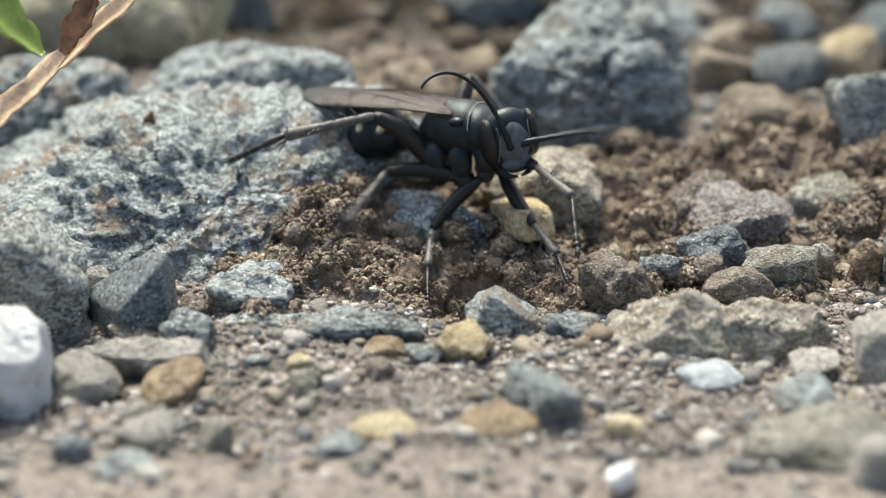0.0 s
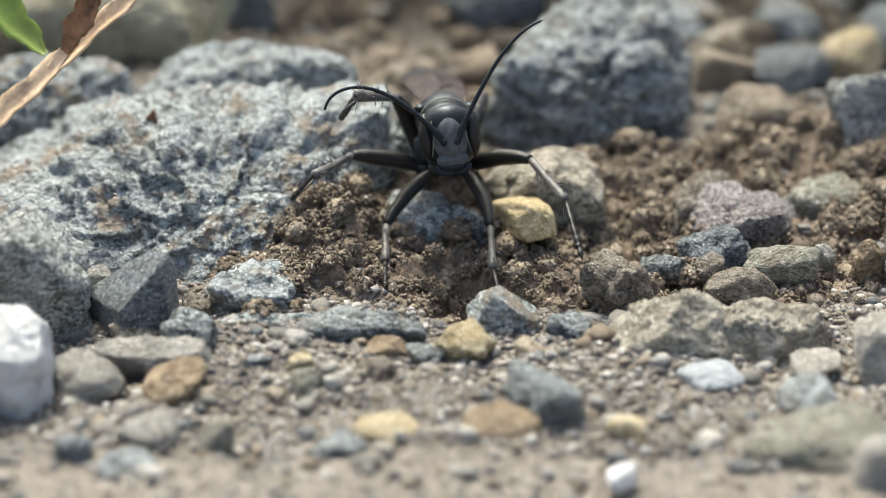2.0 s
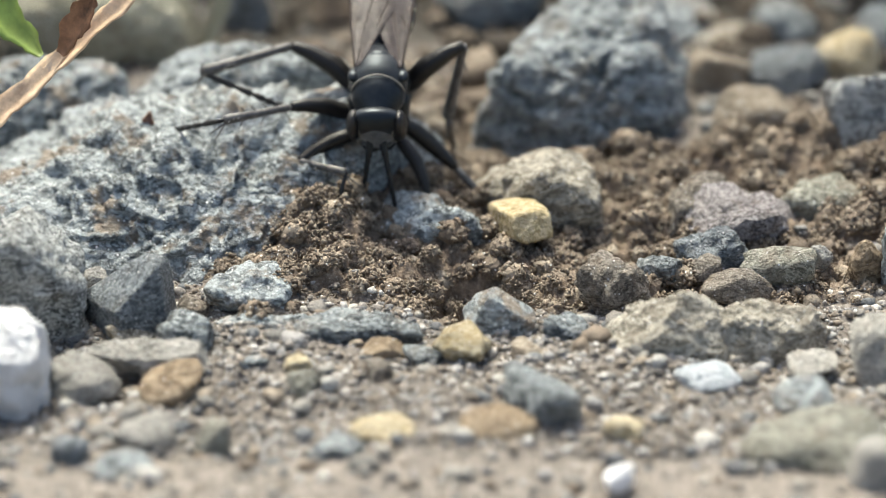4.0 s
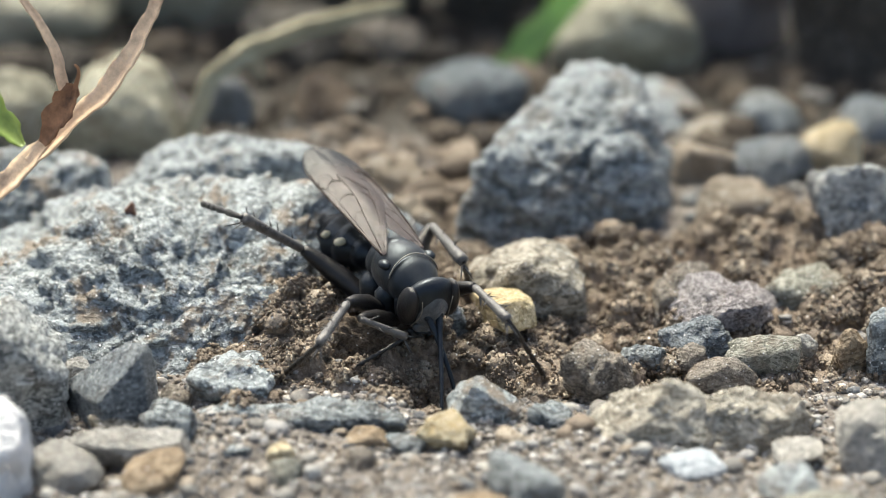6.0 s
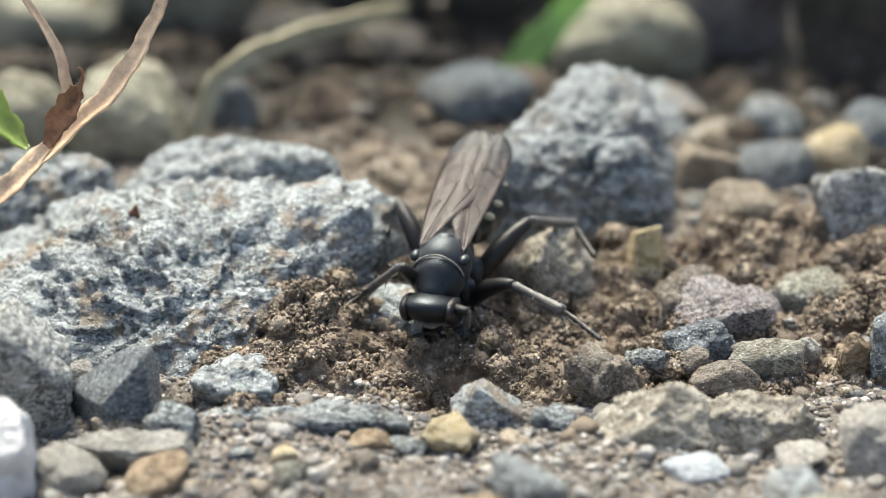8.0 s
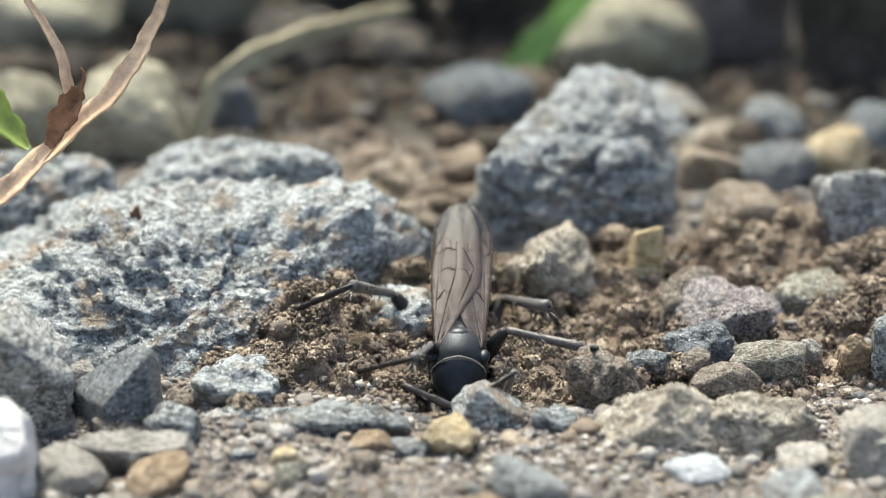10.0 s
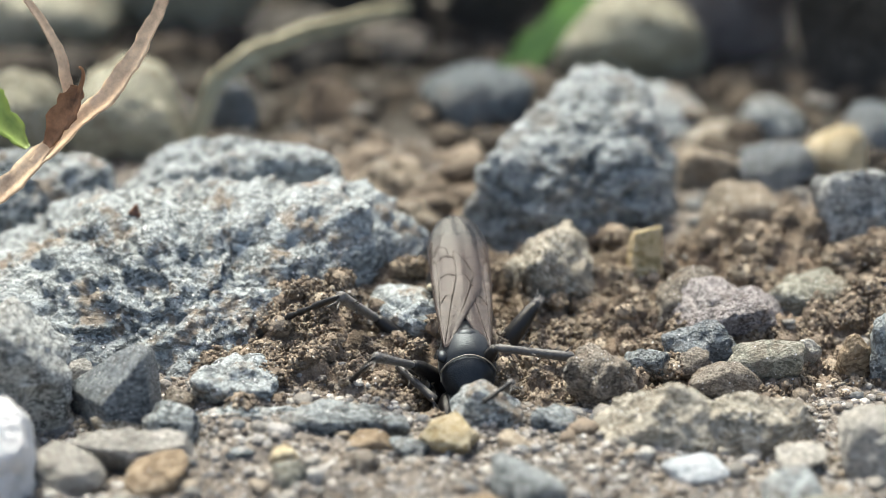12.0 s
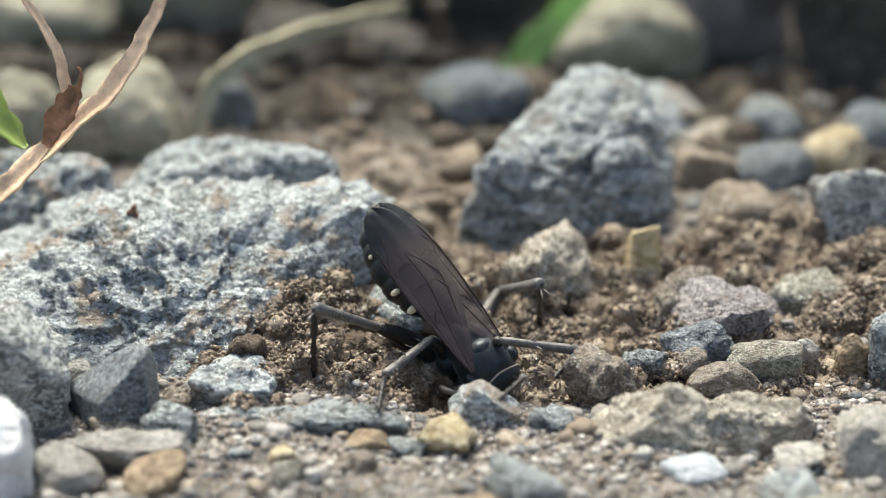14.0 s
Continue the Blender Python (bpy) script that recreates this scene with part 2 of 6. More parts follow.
GRAVEL = grains_material("gravel", [(0.139, 0.148, 0.156), (0.246, 0.234, 0.213), (0.344, 0.320, 0.279), (0.098, 0.102, 0.111), (0.279, 0.232, 0.178), (0.197, 0.184, 0.168), (0.451, 0.435, 0.402), (0.18, 0.137, 0.097), (0.164, 0.156, 0.143), (0.312, 0.303, 0.295)], 0.6)
LUMP = grains_material("soil_lumps", [(0.150, 0.115, 0.083), (0.185, 0.146, 0.108), (0.120, 0.092, 0.067), (0.215, 0.174, 0.130)], 0.8)
GRIT = grains_material("grit", [(0.20, 0.175, 0.15), (0.30, 0.27, 0.24), (0.13, 0.115, 0.10), (0.42, 0.39, 0.36), (0.24, 0.20, 0.16), (0.17, 0.165, 0.165), (0.55, 0.53, 0.50), (0.22, 0.18, 0.14)], 0.5, 0.2)


def plain(name, base, rough, coat=0.0, var=0.25, scale=3.0, spec=0.5, bumps=0.2, sheen=0.0):
    m, nt, b = shader(name)
    v, _ = local(nt, False)
    f = noise_tex(nt, v, scale, 5, 0.65)
    lo, hi = tuple(x * (1 - var) for x in base), tuple(min(1, x * (1 + var)) for x in base)
    nt.links.new(ramp(nt, f, [(0.3, lo), (0.7, hi)]), b.inputs["Base Color"])
    b.inputs["Roughness"].default_value = rough
    b.inputs["Coat Weight"].default_value = coat
    b.inputs["Specular IOR Level"].default_value = spec
    b.inputs["Sheen Weight"].default_value = sheen
    b.inputs["Sheen Roughness"].default_value = 0.4
    bump(nt, b, noise_tex(nt, v, scale * 5, 3, 0.6), bumps, 0.00006)
    return m


CHITIN = plain("black_chitin", (0.006, 0.0065, 0.008), 0.40, 0.0, 0.4, 2.0, 0.45, 0.25, 0.03)
CHITIN_GREY = plain("black_chitin_with_grey_down", (0.009, 0.0098, 0.011), 0.43, 0.0, 0.5, 2.5, 0.45, 0.35, 0.10)
CHITIN_BROWN = plain("brown_black_leg", (0.009, 0.008, 0.008), 0.34, 0.0, 0.4, 3.0, 0.4, 0.5, 0.03)
LEG_DOWN = plain("leg_with_silver_down", (0.085, 0.08, 0.076), 0.32, 0.0, 0.6, 3.0, 0.55, 0.6, 0.15)
FACE = plain("face_with_silver_down", (0.075, 0.079, 0.086), 0.42, 0.0, 0.5, 3.0, 0.6, 0.7, 0.3)
for blue_black in (CHITIN, CHITIN_GREY, FACE):
    blue_black.node_tree.nodes["Principled BSDF"].inputs["Specular Tint"].default_value = (0.72, 0.86, 1.0, 1)
EYE = plain("compound_eye", (0.007, 0.006, 0.007), 0.34, 0.0, 0.3, 9.0, 0.5, 0.4)
CREAM = plain("cream_marking", (0.66, 0.60, 0.42), 0.45, 0.0, 0.12, 4.0)
BAND = plain("pale_band", (0.20, 0.185, 0.16), 0.5, 0.0, 0.3, 4.0)
VEIN = plain("wing_vein", (0.026, 0.018, 0.015), 0.7, 0.0, 0.25, 3.0, 0.15)
DRY = plain("dry_grass_blade", (0.74, 0.50, 0.33), 0.6, 0.0, 0.5, 0.7, 0.4, 0.7)
DRY_DARK = plain("curled_brown_leaf", (0.24, 0.12, 0.06), 0.65, 0.0, 0.6, 0.9, 0.4, 0.8)
STRAW = plain("straw_stem", (0.36, 0.33, 0.22), 0.6, 0.0, 0.3, 0.7)
SHOOT = plain("yellow_green_shoot", (0.22, 0.31, 0.06), 0.5, 0.0, 0.35, 0.5)
LEAF = plain("green_blade", (0.085, 0.185, 0.03), 0.45, 0.1, 0.35, 0.5)
TWIG = plain("twig", (0.14, 0.09, 0.06), 0.8, 0.0, 0.4, 1.5)
SPRIG = plain("dead_moss", (0.22, 0.12, 0.085), 0.85, 0.0, 0.4, 3.0)


def wing_material():
    """Smoky membrane, clearer near the base, blue-black towards the tip."""
    m, nt, b = shader("smoky_wing")
    v, _ = local(nt, False)
    f = noise_tex(nt, v, 0.8, 4, 0.6)
    c = ramp(nt, f, [(0.3, (0.045, 0.034, 0.033)), (0.7, (0.092, 0.072, 0.070))])
    sep = nt.nodes.new("ShaderNodeSeparateXYZ")
    nt.links.new(v, sep.inputs[0])
    along = nt.nodes.new("ShaderNodeMapRange")
    for key, x in (("From Min", -6.4), ("From Max", -8.2), ("To Min", 0.0), ("To Max", 1.0)):
        along.inputs[key].default_value = x
    nt.links.new(sep.outputs["Y"], along.inputs["Value"])
    nt.links.new(blend(nt, along.outputs[0], c, (0.012, 0.014, 0.018)), b.inputs["Base Color"])
    nt.links.new(ramp(nt, along.outputs[0], [(0.0, grey(0.62)), (1.0, grey(0.86))]), b.inputs["Alpha"])
    b.inputs["Roughness"].default_value = 0.5
    b.inputs["Specular IOR Level"].default_value = 0.35
    bump(nt, b, noise_tex(nt, v, 1.6, 4, 0.6), 0.45, 0.00015)
    return m


WING = wing_material()
SOILCLOD = rock("soil_clod", (0.07, 0.05, 0.034), (0.13, 0.093, 0.064), (0.22, 0.165, 0.115), 1.4, 0.9, 0.3, 0.3, (0.09, 0.06, 0.04))


# -- mesh helpers --
def mesh_of(name, verts, faces, material, smooth=True):
    me = bpy.data.meshes.new(name)
    me.from_pydata([tuple(v) for v in verts], [], [tuple(f) for f in faces])
    me.materials.append(material)
    me.polygons.foreach_set("use_smooth", [smooth] * len(me.polygons))
    me.update()
    return me


BALLS = {}


def ball(level):
    """Unit icosphere: points, faces."""
    if level not in BALLS:
        bm = bmesh.new()
        bmesh.ops.create_icosphere(bm, subdivisions=level, radius=1.0)
        BALLS[level] = (np.array([v.co[:] for v in bm.verts]), np.array([[v.index for v in f.verts] for f in bm.faces]))
        bm.free()
    return BALLS[level]


def body_of_planes(d, planes, sharp):
    """Distance from the middle to a rounded body bounded by planes (n x 4: normal, offset), along the unit ways d."""
    n = planes[:, :3] / np.linalg.norm(planes[:, :3], axis=1)[:, None]
    q = np.clip(d @ n.T, 0, None) / planes[:, 3]
    return (q ** sharp).sum(1) ** (-1.0 / sharp)


def stone(name, x, y, z, a, b, c, turn, seed, material, label, level=4, sharp=14, relief=0.05, pits=0.0, planes=None, tilt=(0, 0), category="stone", fitted=True, chip=None, fine=1.0):
    """A stone with its middle at x, y, z and half sizes a, b, c (mm): facets, worn edges, relief and pits."""
    rng = np.random.RandomState(seed)
    d, faces = ball(level)
    if planes is None:
        k = 15
        nrm = rng.normal(size=(k, 3))
        pl = np.hstack([nrm, rng.uniform(0.72, 1.0, (k, 1))])
        pl = np.vstack([pl, [[1, 0, 0, 1], [-1, 0, 0, 1], [0, 1, 0, 1], [0, -1, 0, 1], [0, 0, 1, 1], [0, 0, -1, 1]]])
    else:
        pl = np.array(planes, float)
    p = d * body_of_planes(d, pl, sharp)[:, None]
    if fitted:   # planes without a size of their own
        lo, hi = p.min(0), p.max(0)
        p = (p - (lo + hi) / 2) / ((hi - lo) / 2) * np.array([a, b, c])
    size = (a * b * c) ** (1 / 3)
    r = fbm(p / (0.55 * size) + seed * 3.7, 3, seed) * relief * size
    r += fbm(p * 1.5 + seed, 4, seed + 5) * min(0.16, 0.055 * size) * fine
    r += fbm(p * 5.0 + seed, 2, seed + 6) * min(0.05, 0.022 * size) * fine
    if chip is None:
        chip = (1.0 if sharp >= 10 else 0.4) * fine
    if chip:
        bent = p + 0.12 * size * np.stack([vnoise(p / (0.3 * size) + w, seed + w) for w in (3, 8, 14)], 1)
        r += chip * 0.050 * size * chips(bent, 0.62 * size, seed + 21)
        r += chip * 0.028 * size * chips(bent, 0.27 * size, seed + 31)
        if level >= 6:
            r += chip * 0.016 * size * chips(bent, 0.12 * size, seed + 41)
    if pits:
        v = fbm(p * 0.5 + seed * 1.3, 4, seed + 9, 0.6)
        r -= pits * np.clip(v - 0.16, 0, 0.5) * 3.0
        r += pits * 0.75 * ridged(p * 0.33 + 4.0, 3, seed + 3)
        r += pits * 0.25 * ridged(p * 1.1 + 2.0, 3, seed + 13)
    p = p + d * r[:, None]
    ob = new(name, mesh_of(name, p * MM, faces, material))
    ob.matrix_world = pose(x * MM, y * MM, z * MM, tilt[0], tilt[1], turn)
    return tagged(ob, label, category)


def part(name, verts, faces, material, parent, label="", smooth=True):
    ob = new(name, mesh_of(name, np.asarray(verts) * MM, faces, material, smooth))
    ob.parent = parent
    return tagged(ob, label)


def loft(rings, seg=20):
    """Closed body through elliptic rings (x, y, z, half width, half height), across the local y axis, in mm."""
    verts, faces = [], []
    for x, y, z, rx, rz in rings:
        for i in range(seg):
            t = 2 * math.pi * i / seg
            verts.append((x + rx * math.cos(t), y, z + rz * math.sin(t)))
    for k in range(len(rings) - 1):
        for i in range(seg):
            j = (i + 1) % seg
            faces.append((k * seg + i, k * seg + j, (k + 1) * seg + j, (k + 1) * seg + i))
    faces.append(tuple(range(seg - 1, -1, -1)))
    faces.append(tuple((len(rings) - 1) * seg + i for i in range(seg)))
    return verts, faces


def tube(points, radii, seg=8):
    """Closed tube along points (mm)."""
    pts = [Vector(p) for p in points]
    verts, faces = [], []
    side = None
    for k, p in enumerate(pts):
        t = (pts[min(k + 1, len(pts) - 1)] - pts[max(k - 1, 0)]).normalized()
        if side is None:
            side = t.orthogonal().normalized()
        side = (side - t * side.dot(t)).normalized()
        up = t.cross(side)
        for i in range(seg):
            w = 2 * math.pi * i / seg
            verts.append(p + (side * math.cos(w) + up * math.sin(w)) * radii[k])
    for k in range(len(pts) - 1):
        for i in range(seg):
            j = (i + 1) % seg
            faces.append((k * seg + i, k * seg + j, (k + 1) * seg + j, (k + 1) * seg + i))
    faces.append(tuple(range(seg - 1, -1, -1)))
    faces.append(tuple((len(pts) - 1) * seg + i for i in range(seg)))
    return verts, faces


def joined(*pieces):
    verts, faces = [], []
    for v, f in pieces:
        o = len(verts)
        verts += list(v)
        faces += [tuple(i + o for i in q) for q in f]
    return verts, faces


def spline(points, steps=8):
    """Smooth curve through the points."""
    p = [Vector(q) for q in points]
    p = [2 * p[0] - p[1]] + p + [2 * p[-1] - p[-2]]
    out = []
    for i in range(1, len(p) - 2):
        for s in range(steps):
            t = s / steps
            out.append(0.5 * ((2 * p[i]) + (p[i + 1] - p[i - 1]) * t + (2 * p[i - 1] - 5 * p[i] + 4 * p[i + 1] - p[i + 2]) * t * t + (3 * p[i] - p[i - 1] - 3 * p[i + 1] + p[i + 2]) * t ** 3))
    out.append(p[-2])
    return out


# -- the ground: one sheet, fine near the burrow, coarse to the horizon --
BURROW = (0.44, -18.75)


def graded(lo, hi, step, reach):
    a = list(np.arange(lo, hi + 1e-6, step))
    s, right = step, [a[-1]]
    while right[-1] < reach:
        s *= 1.18
        right.append(right[-1] + s)
    s, left = step, [a[0]]
    while left[-1] > -reach:
        s *= 1.18
        left.append(left[-1] - s)
    return np.array(left[:0:-1] + a + right[1:])


def dug_share(x, y):
    """Where fresh dark diggings cover the ground, 0 to 1."""
    w = fbm(np.stack([x * 0.18, y * 0.18, x * 0], 1), 3, 40) * 0.35
    g = np.maximum.reduce([1.25 - np.hypot((x - cx) / rx, (y - cy) / ry) for cx, cy, rx, ry in ((-1.5, -13.0, 9.5, 8.5), (9.5, -8.0, 8.0, 9.0), (20.0, -8.5, 9.0, 8.5), (4.0, -2.0, 8.0, 7.0))])
    return np.clip((g + w) * 2.2, 0, 1)


def shaded_humus_share(x, y):
    """Older dark soil between the stones at the back, where the colour also holds shade."""
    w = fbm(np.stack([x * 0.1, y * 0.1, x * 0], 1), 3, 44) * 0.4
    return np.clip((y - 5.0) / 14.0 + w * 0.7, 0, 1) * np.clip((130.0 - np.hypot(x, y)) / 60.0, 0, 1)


def ground_height(x, y):
    near = np.exp(-((np.hypot(x, y) / 90.0) ** 2))
    p = np.stack([x, y, x * 0], 1)
    dug = dug_share(x, y)
    h = fbm(p * 0.12, 3, 3) * 0.7 * near
    h += near * ((1 - dug) * (fbm(p * 0.9, 4, 7) * 0.22 + np.clip(ridged(p * 0.7, 2, 8), 0, 2) * 0.12)
                 + dug * (np.clip(fbm(p * 0.75, 4, 11, 0.62), -0.6, 2) * 0.75 + np.clip(ridged(p * 1.3 + 3, 3, 12), -1, 2) * 0.20 + fbm(p * 3.0, 3, 21) * 0.16))
    for cx, cy, r, up in ((-9.0, -13.5, 5.0, 1.3), (-6.2, -12.0, 3.2, 1.2), (-2.5, -8.5, 3.0, 0.9), (-1.0, -11.0, 4.0, 0.2), (-2.6, -13.2, 3.0, -1.1), (4.4, -12.6, 2.8, -0.8), (8.0, -6.0, 5.0, 0.9), (18.0, -6.0, 6.0, 1.0), (25.0, -9.0, 5.0, 1.2), (5.0, 18.0, 10.0, 1.2)):
        h += up * np.exp(-(((x - cx) ** 2 + (y - cy) ** 2) / r ** 2))
    d = np.hypot((x - BURROW[0] - 0.3) / 1.15, (y - BURROW[1] - 0.4) / 1.12)
    h -= 3.4 * np.exp(-((d / 2.7) ** 4))
    far = np.clip((np.hypot(x, y) - 150) / 400, 0, 1)
    return h * (1 - far)


def build_ground():
    xs, ys = graded(-28.0, 29.0, 0.13, 60000.0), graded(-34.0, 12.0, 0.13, 60000.0)
    gx, gy = np.meshgrid(xs, ys)
    x, y = gx.ravel(), gy.ravel()
    z = ground_height(x, y)
    n, m = len(xs), len(ys)
    idx = np.arange(n * m).reshape(m, n)
    quads = np.stack([idx[:-1, :-1], idx[:-1, 1:], idx[1:, 1:], idx[1:, :-1]], -1).reshape(-1, 4)
    me = bpy.data.meshes.new("ground")
    me.vertices.add(n * m)
    me.vertices.foreach_set("co", (np.stack([x, y, z], 1) * MM).ravel())
    me.loops.add(quads.size)
    me.loops.foreach_set("vertex_index", quads.ravel())
    me.polygons.add(len(quads))
    me.polygons.foreach_set("loop_start", np.arange(0, quads.size, 4))
    me.polygons.foreach_set("use_smooth", np.ones(len(quads), bool))
    me.update(calc_edges=True)
    a = me.attributes.new("dug", "FLOAT", "POINT")
    a.data.foreach_set("value", dug_share(x, y).astype(np.float32))
    a = me.attributes.new("shaded_humus", "FLOAT", "POINT")
    a.data.foreach_set("value", shaded_humus_share(x, y).astype(np.float32))
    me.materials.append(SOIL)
    return tagged(new("ground", me), "brown crumbly soil and sandy grit with a small dug burrow", "ground", kind="structure")


def height_at(x, y):
    return float(ground_height(np.array([float(x)]), np.array([float(y)]))[0])


def scatter(name, label, count, place, size, material, seed, level=1, squash=0.7, rough=0.25):
    """Many loose grains in one mesh; place(rng, n) gives x, y, size is (least, most) half size in mm."""
    rng = np.random.RandomState(seed)
    d, faces = ball(level)
    x, y = place(rng, count)
    z = ground_height(x, y)
    s = size[0] * (size[1] / size[0]) ** (rng.uniform(0, 1, len(x)) ** 3.0)
    nv = len(d)
    verts = np.empty((len(x) * nv, 3))
    for i in range(len(x)):
        ax = rng.uniform(0.7, 1.3, 3) * s[i]
        ax[2] *= squash
        nrm = rng.normal(size=(7, 3))
        pl = np.hstack([nrm, rng.uniform(0.6, 1.0, (7, 1))])
        pl = np.vstack([pl, [[0, 0, 1, 0.9], [0, 0, -1, 0.9], [1, 0, 0, 1], [-1, 0, 0, 1], [0, 1, 0, 1], [0, -1, 0, 1]]])
        p = d * (body_of_planes(d, pl, 10) * (1 + rough * rng.uniform(-1, 1, nv)))[:, None] * ax
        w = rng.uniform(0, 6.28)
        cw, sw = math.cos(w), math.sin(w)
        verts[i * nv:(i + 1) * nv] = np.stack([p[:, 0] * cw - p[:, 1] * sw + x[i], p[:, 0] * sw + p[:, 1] * cw + y[i], p[:, 2] + z[i] + ax[2] * 0.2], 1)
    f = (faces[None] + (np.arange(len(x)) * nv)[:, None, None]).reshape(-1, 3)
    me = bpy.data.meshes.new(name)
    me.vertices.add(len(verts))
    me.vertices.foreach_set("co", (verts * MM).ravel())
    me.loops.add(f.size)
    me.loops.foreach_set("vertex_index", f.ravel())
    me.polygons.add(len(f))
    me.polygons.foreach_set("loop_start", np.arange(0, f.size, 3))
    me.polygons.foreach_set("use_smooth", np.ones(len(f), bool))
    me.update(calc_edges=True)
    me.materials.append(material)
    return tagged(new(name, me), label, "soil" if "crumb" in name else "gravel", kind="stuff")


build_ground()


def in_dug(rng, n):
    x, y = rng.uniform(-16, 32, n * 4), rng.uniform(-24, 8, n * 4)
    keep = rng.uniform(0, 1, n * 4) < dug_share(x, y) * (np.hypot(x - BURROW[0], y - BURROW[1]) > 2.4)
    return x[keep][:n], y[keep][:n]


def in_grit(rng, n):
    x, y = rng.uniform(-33, 33, n * 4), rng.uniform(-45, 40, n * 4)
    keep = rng.uniform(0, 1, n * 4) > np.maximum(dug_share(x, y) * 0.97, shaded_humus_share(x, y) * 0.8)
    return x[keep][:n], y[keep][:n]


def build_crumbs():
    """Crumbly diggings: spongy clumps, each packed from many small angular grains."""
    rng = np.random.RandomState(5)
    d = np.array([(1, 0, 0), (-1, 0, 0), (0, 1, 0), (0, -1, 0), (0, 0, 1), (0, 0, -1)], float)
    faces = np.array([(0, 2, 4), (2, 1, 4), (1, 3, 4), (3, 0, 4), (2, 0, 5), (1, 2, 5), (3, 1, 5), (0, 3, 5)])
    cx, cy = in_dug(rng, 3200)
    cr = 0.16 + 0.75 * rng.uniform(0, 1, len(cx)) ** 2.4
    base = ground_height(cx, cy)
    spots = []
    for x, y, r, z in zip(cx, cy, cr, base):
        n = int(8 + 66 * r * r / 0.36)
        v = rng.normal(size=(n, 3))
        v /= np.linalg.norm(v, axis=1)[:, None]
        v[:, 2] = np.abs(v[:, 2]) * 0.9 - 0.12
        lump = r * (1 + 0.35 * fbm(v * 1.7 + x * 3.1, 2, 51))[:, None] * rng.uniform(0.82, 1.04, (n, 1))
        spots.append(np.hstack([v * lump + (x, y, z), np.full((n, 1), 0.046 + 0.07 * r)]))
    s = np.vstack(spots)
    ball_d, ball_f = ball(2)
    big = cr > 0.22
    core = np.repeat(ball_d[None], big.sum(), 0) * cr[big][:, None, None] * (0.82, 0.82, 0.76)
    home = np.stack([cx, cy, base], 1)[big]
    core = core * (1 + 0.30 * vnoise((core / cr[big][:, None, None] * 2.2 + home[:, None]).reshape(-1, 3), 61).reshape(len(home), -1, 1)) + home[:, None]
    core_f = (ball_f[None] + (np.arange(len(home)) * len(ball_d))[:, None, None]).reshape(-1, 3)
    n, nv = len(s), len(d)
    size = s[:, 3] * rng.uniform(0.5, 1.7, n)
    squash = rng.uniform(0.5, 1.4, (n, 1, 3))
    p = d[None] * squash * (1 + rng.uniform(-0.4, 0.4, (n, nv, 1))) * size[:, None, None]
    p = p + rng.uniform(-0.35, 0.35, (n, nv, 3)) * size[:, None, None] + s[:, None, :3]
    f = (faces[None] + (np.arange(n) * nv)[:, None, None]).reshape(-1, 3)
    f = np.vstack([f, core_f + n * nv])
    p = np.vstack([p.reshape(-1, 3), core.reshape(-1, 3)])
    me = bpy.data.meshes.new("soil_crumbs")
    me.vertices.add(len(p))
    me.vertices.foreach_set("co", (p * MM).ravel())
    me.loops.add(f.size)
    me.loops.foreach_set("vertex_index", f.ravel())
    me.polygons.add(len(f))
    me.polygons.foreach_set("loop_start", np.arange(0, f.size, 3))
    me.polygons.foreach_set("use_smooth", np.ones(len(f), bool))
    me.update(calc_edges=True)
    me.materials.append(CRUMB)
    return tagged(new("soil_crumbs", me), "loose dark brown soil crumbs around the burrow", "soil", kind="stuff")


build_crumbs()
scatter("fine_gravel", "mixed grey and tan grit lying on the soil", 3000, in_grit, (0.18, 0.62), GRAVEL, 6, 2, 0.75, 0.10)


def in_front(rng, n):
    x, y = rng.uniform(-26, 27, n * 3), rng.uniform(-36, -17, n * 3)
    keep = rng.uniform(0, 1, n * 3) > dug_share(x, y) * 0.9
    return x[keep][:n], y[keep][:n]


scatter("fine_grit", "fine pale grit and sand strewn over the trodden soil", 19000, in_front, (0.07, 0.30), GRIT, 16, 1, 0.85, 0.2)


def in_shaded_humus(rng, n):
    x, y = rng.uniform(-34, 40, n * 3), rng.uniform(8, 75, n * 3)
    keep = rng.uniform(0, 1, n * 3) < shaded_humus_share(x, y) * 0.9
    return x[keep][:n], y[keep][:n]


scatter("dark_crumbs", "dark brown soil clods lying behind the rocks", 3200, in_shaded_humus, (0.25, 1.7), DARKCRUMB, 9, 1, 0.8, 0.16)


def on_bank(rng, n):
    return rng.normal(-0.5, 4.5, n), rng.normal(6.0, 5.0, n)


scatter("soil_lumps", "tan lumps of dry soil on the bank behind the burrow", 420, on_bank, (0.25, 1.3), LUMP, 19, 2, 0.75, 0.16)


# -- stones: middle and half sizes in mm --
stone("rock", -13.0, -9.0, -2.0, 12.0, 7.5, 5.0, 0, 56, ROCK_GREY, "large pitted grey rock with light worn crust", level=7, sharp=22, relief=0.045, pits=0.30, fitted=False, chip=1.2,
      planes=[(0.03, -0.56, 0.83, 6.0), (0, -0.2, 0.98, 7.1), (0, 0.6, 0.8, 8.6), (0, 1, 0.1, 6.0), (0.86, -0.05, 0.5, 12.4), (0.42, -0.2, 0.9, 10.5), (0.62, -0.55, 0.55, 8.5), (0.7, -0.7, 0.15, 6.9), (-0.5, 0, 0.86, 8.7), (-1, 0, 0.1, 12.0), (-0.2, -0.95, 0.2, 8.2), (0, 0, -1, 3.0)])
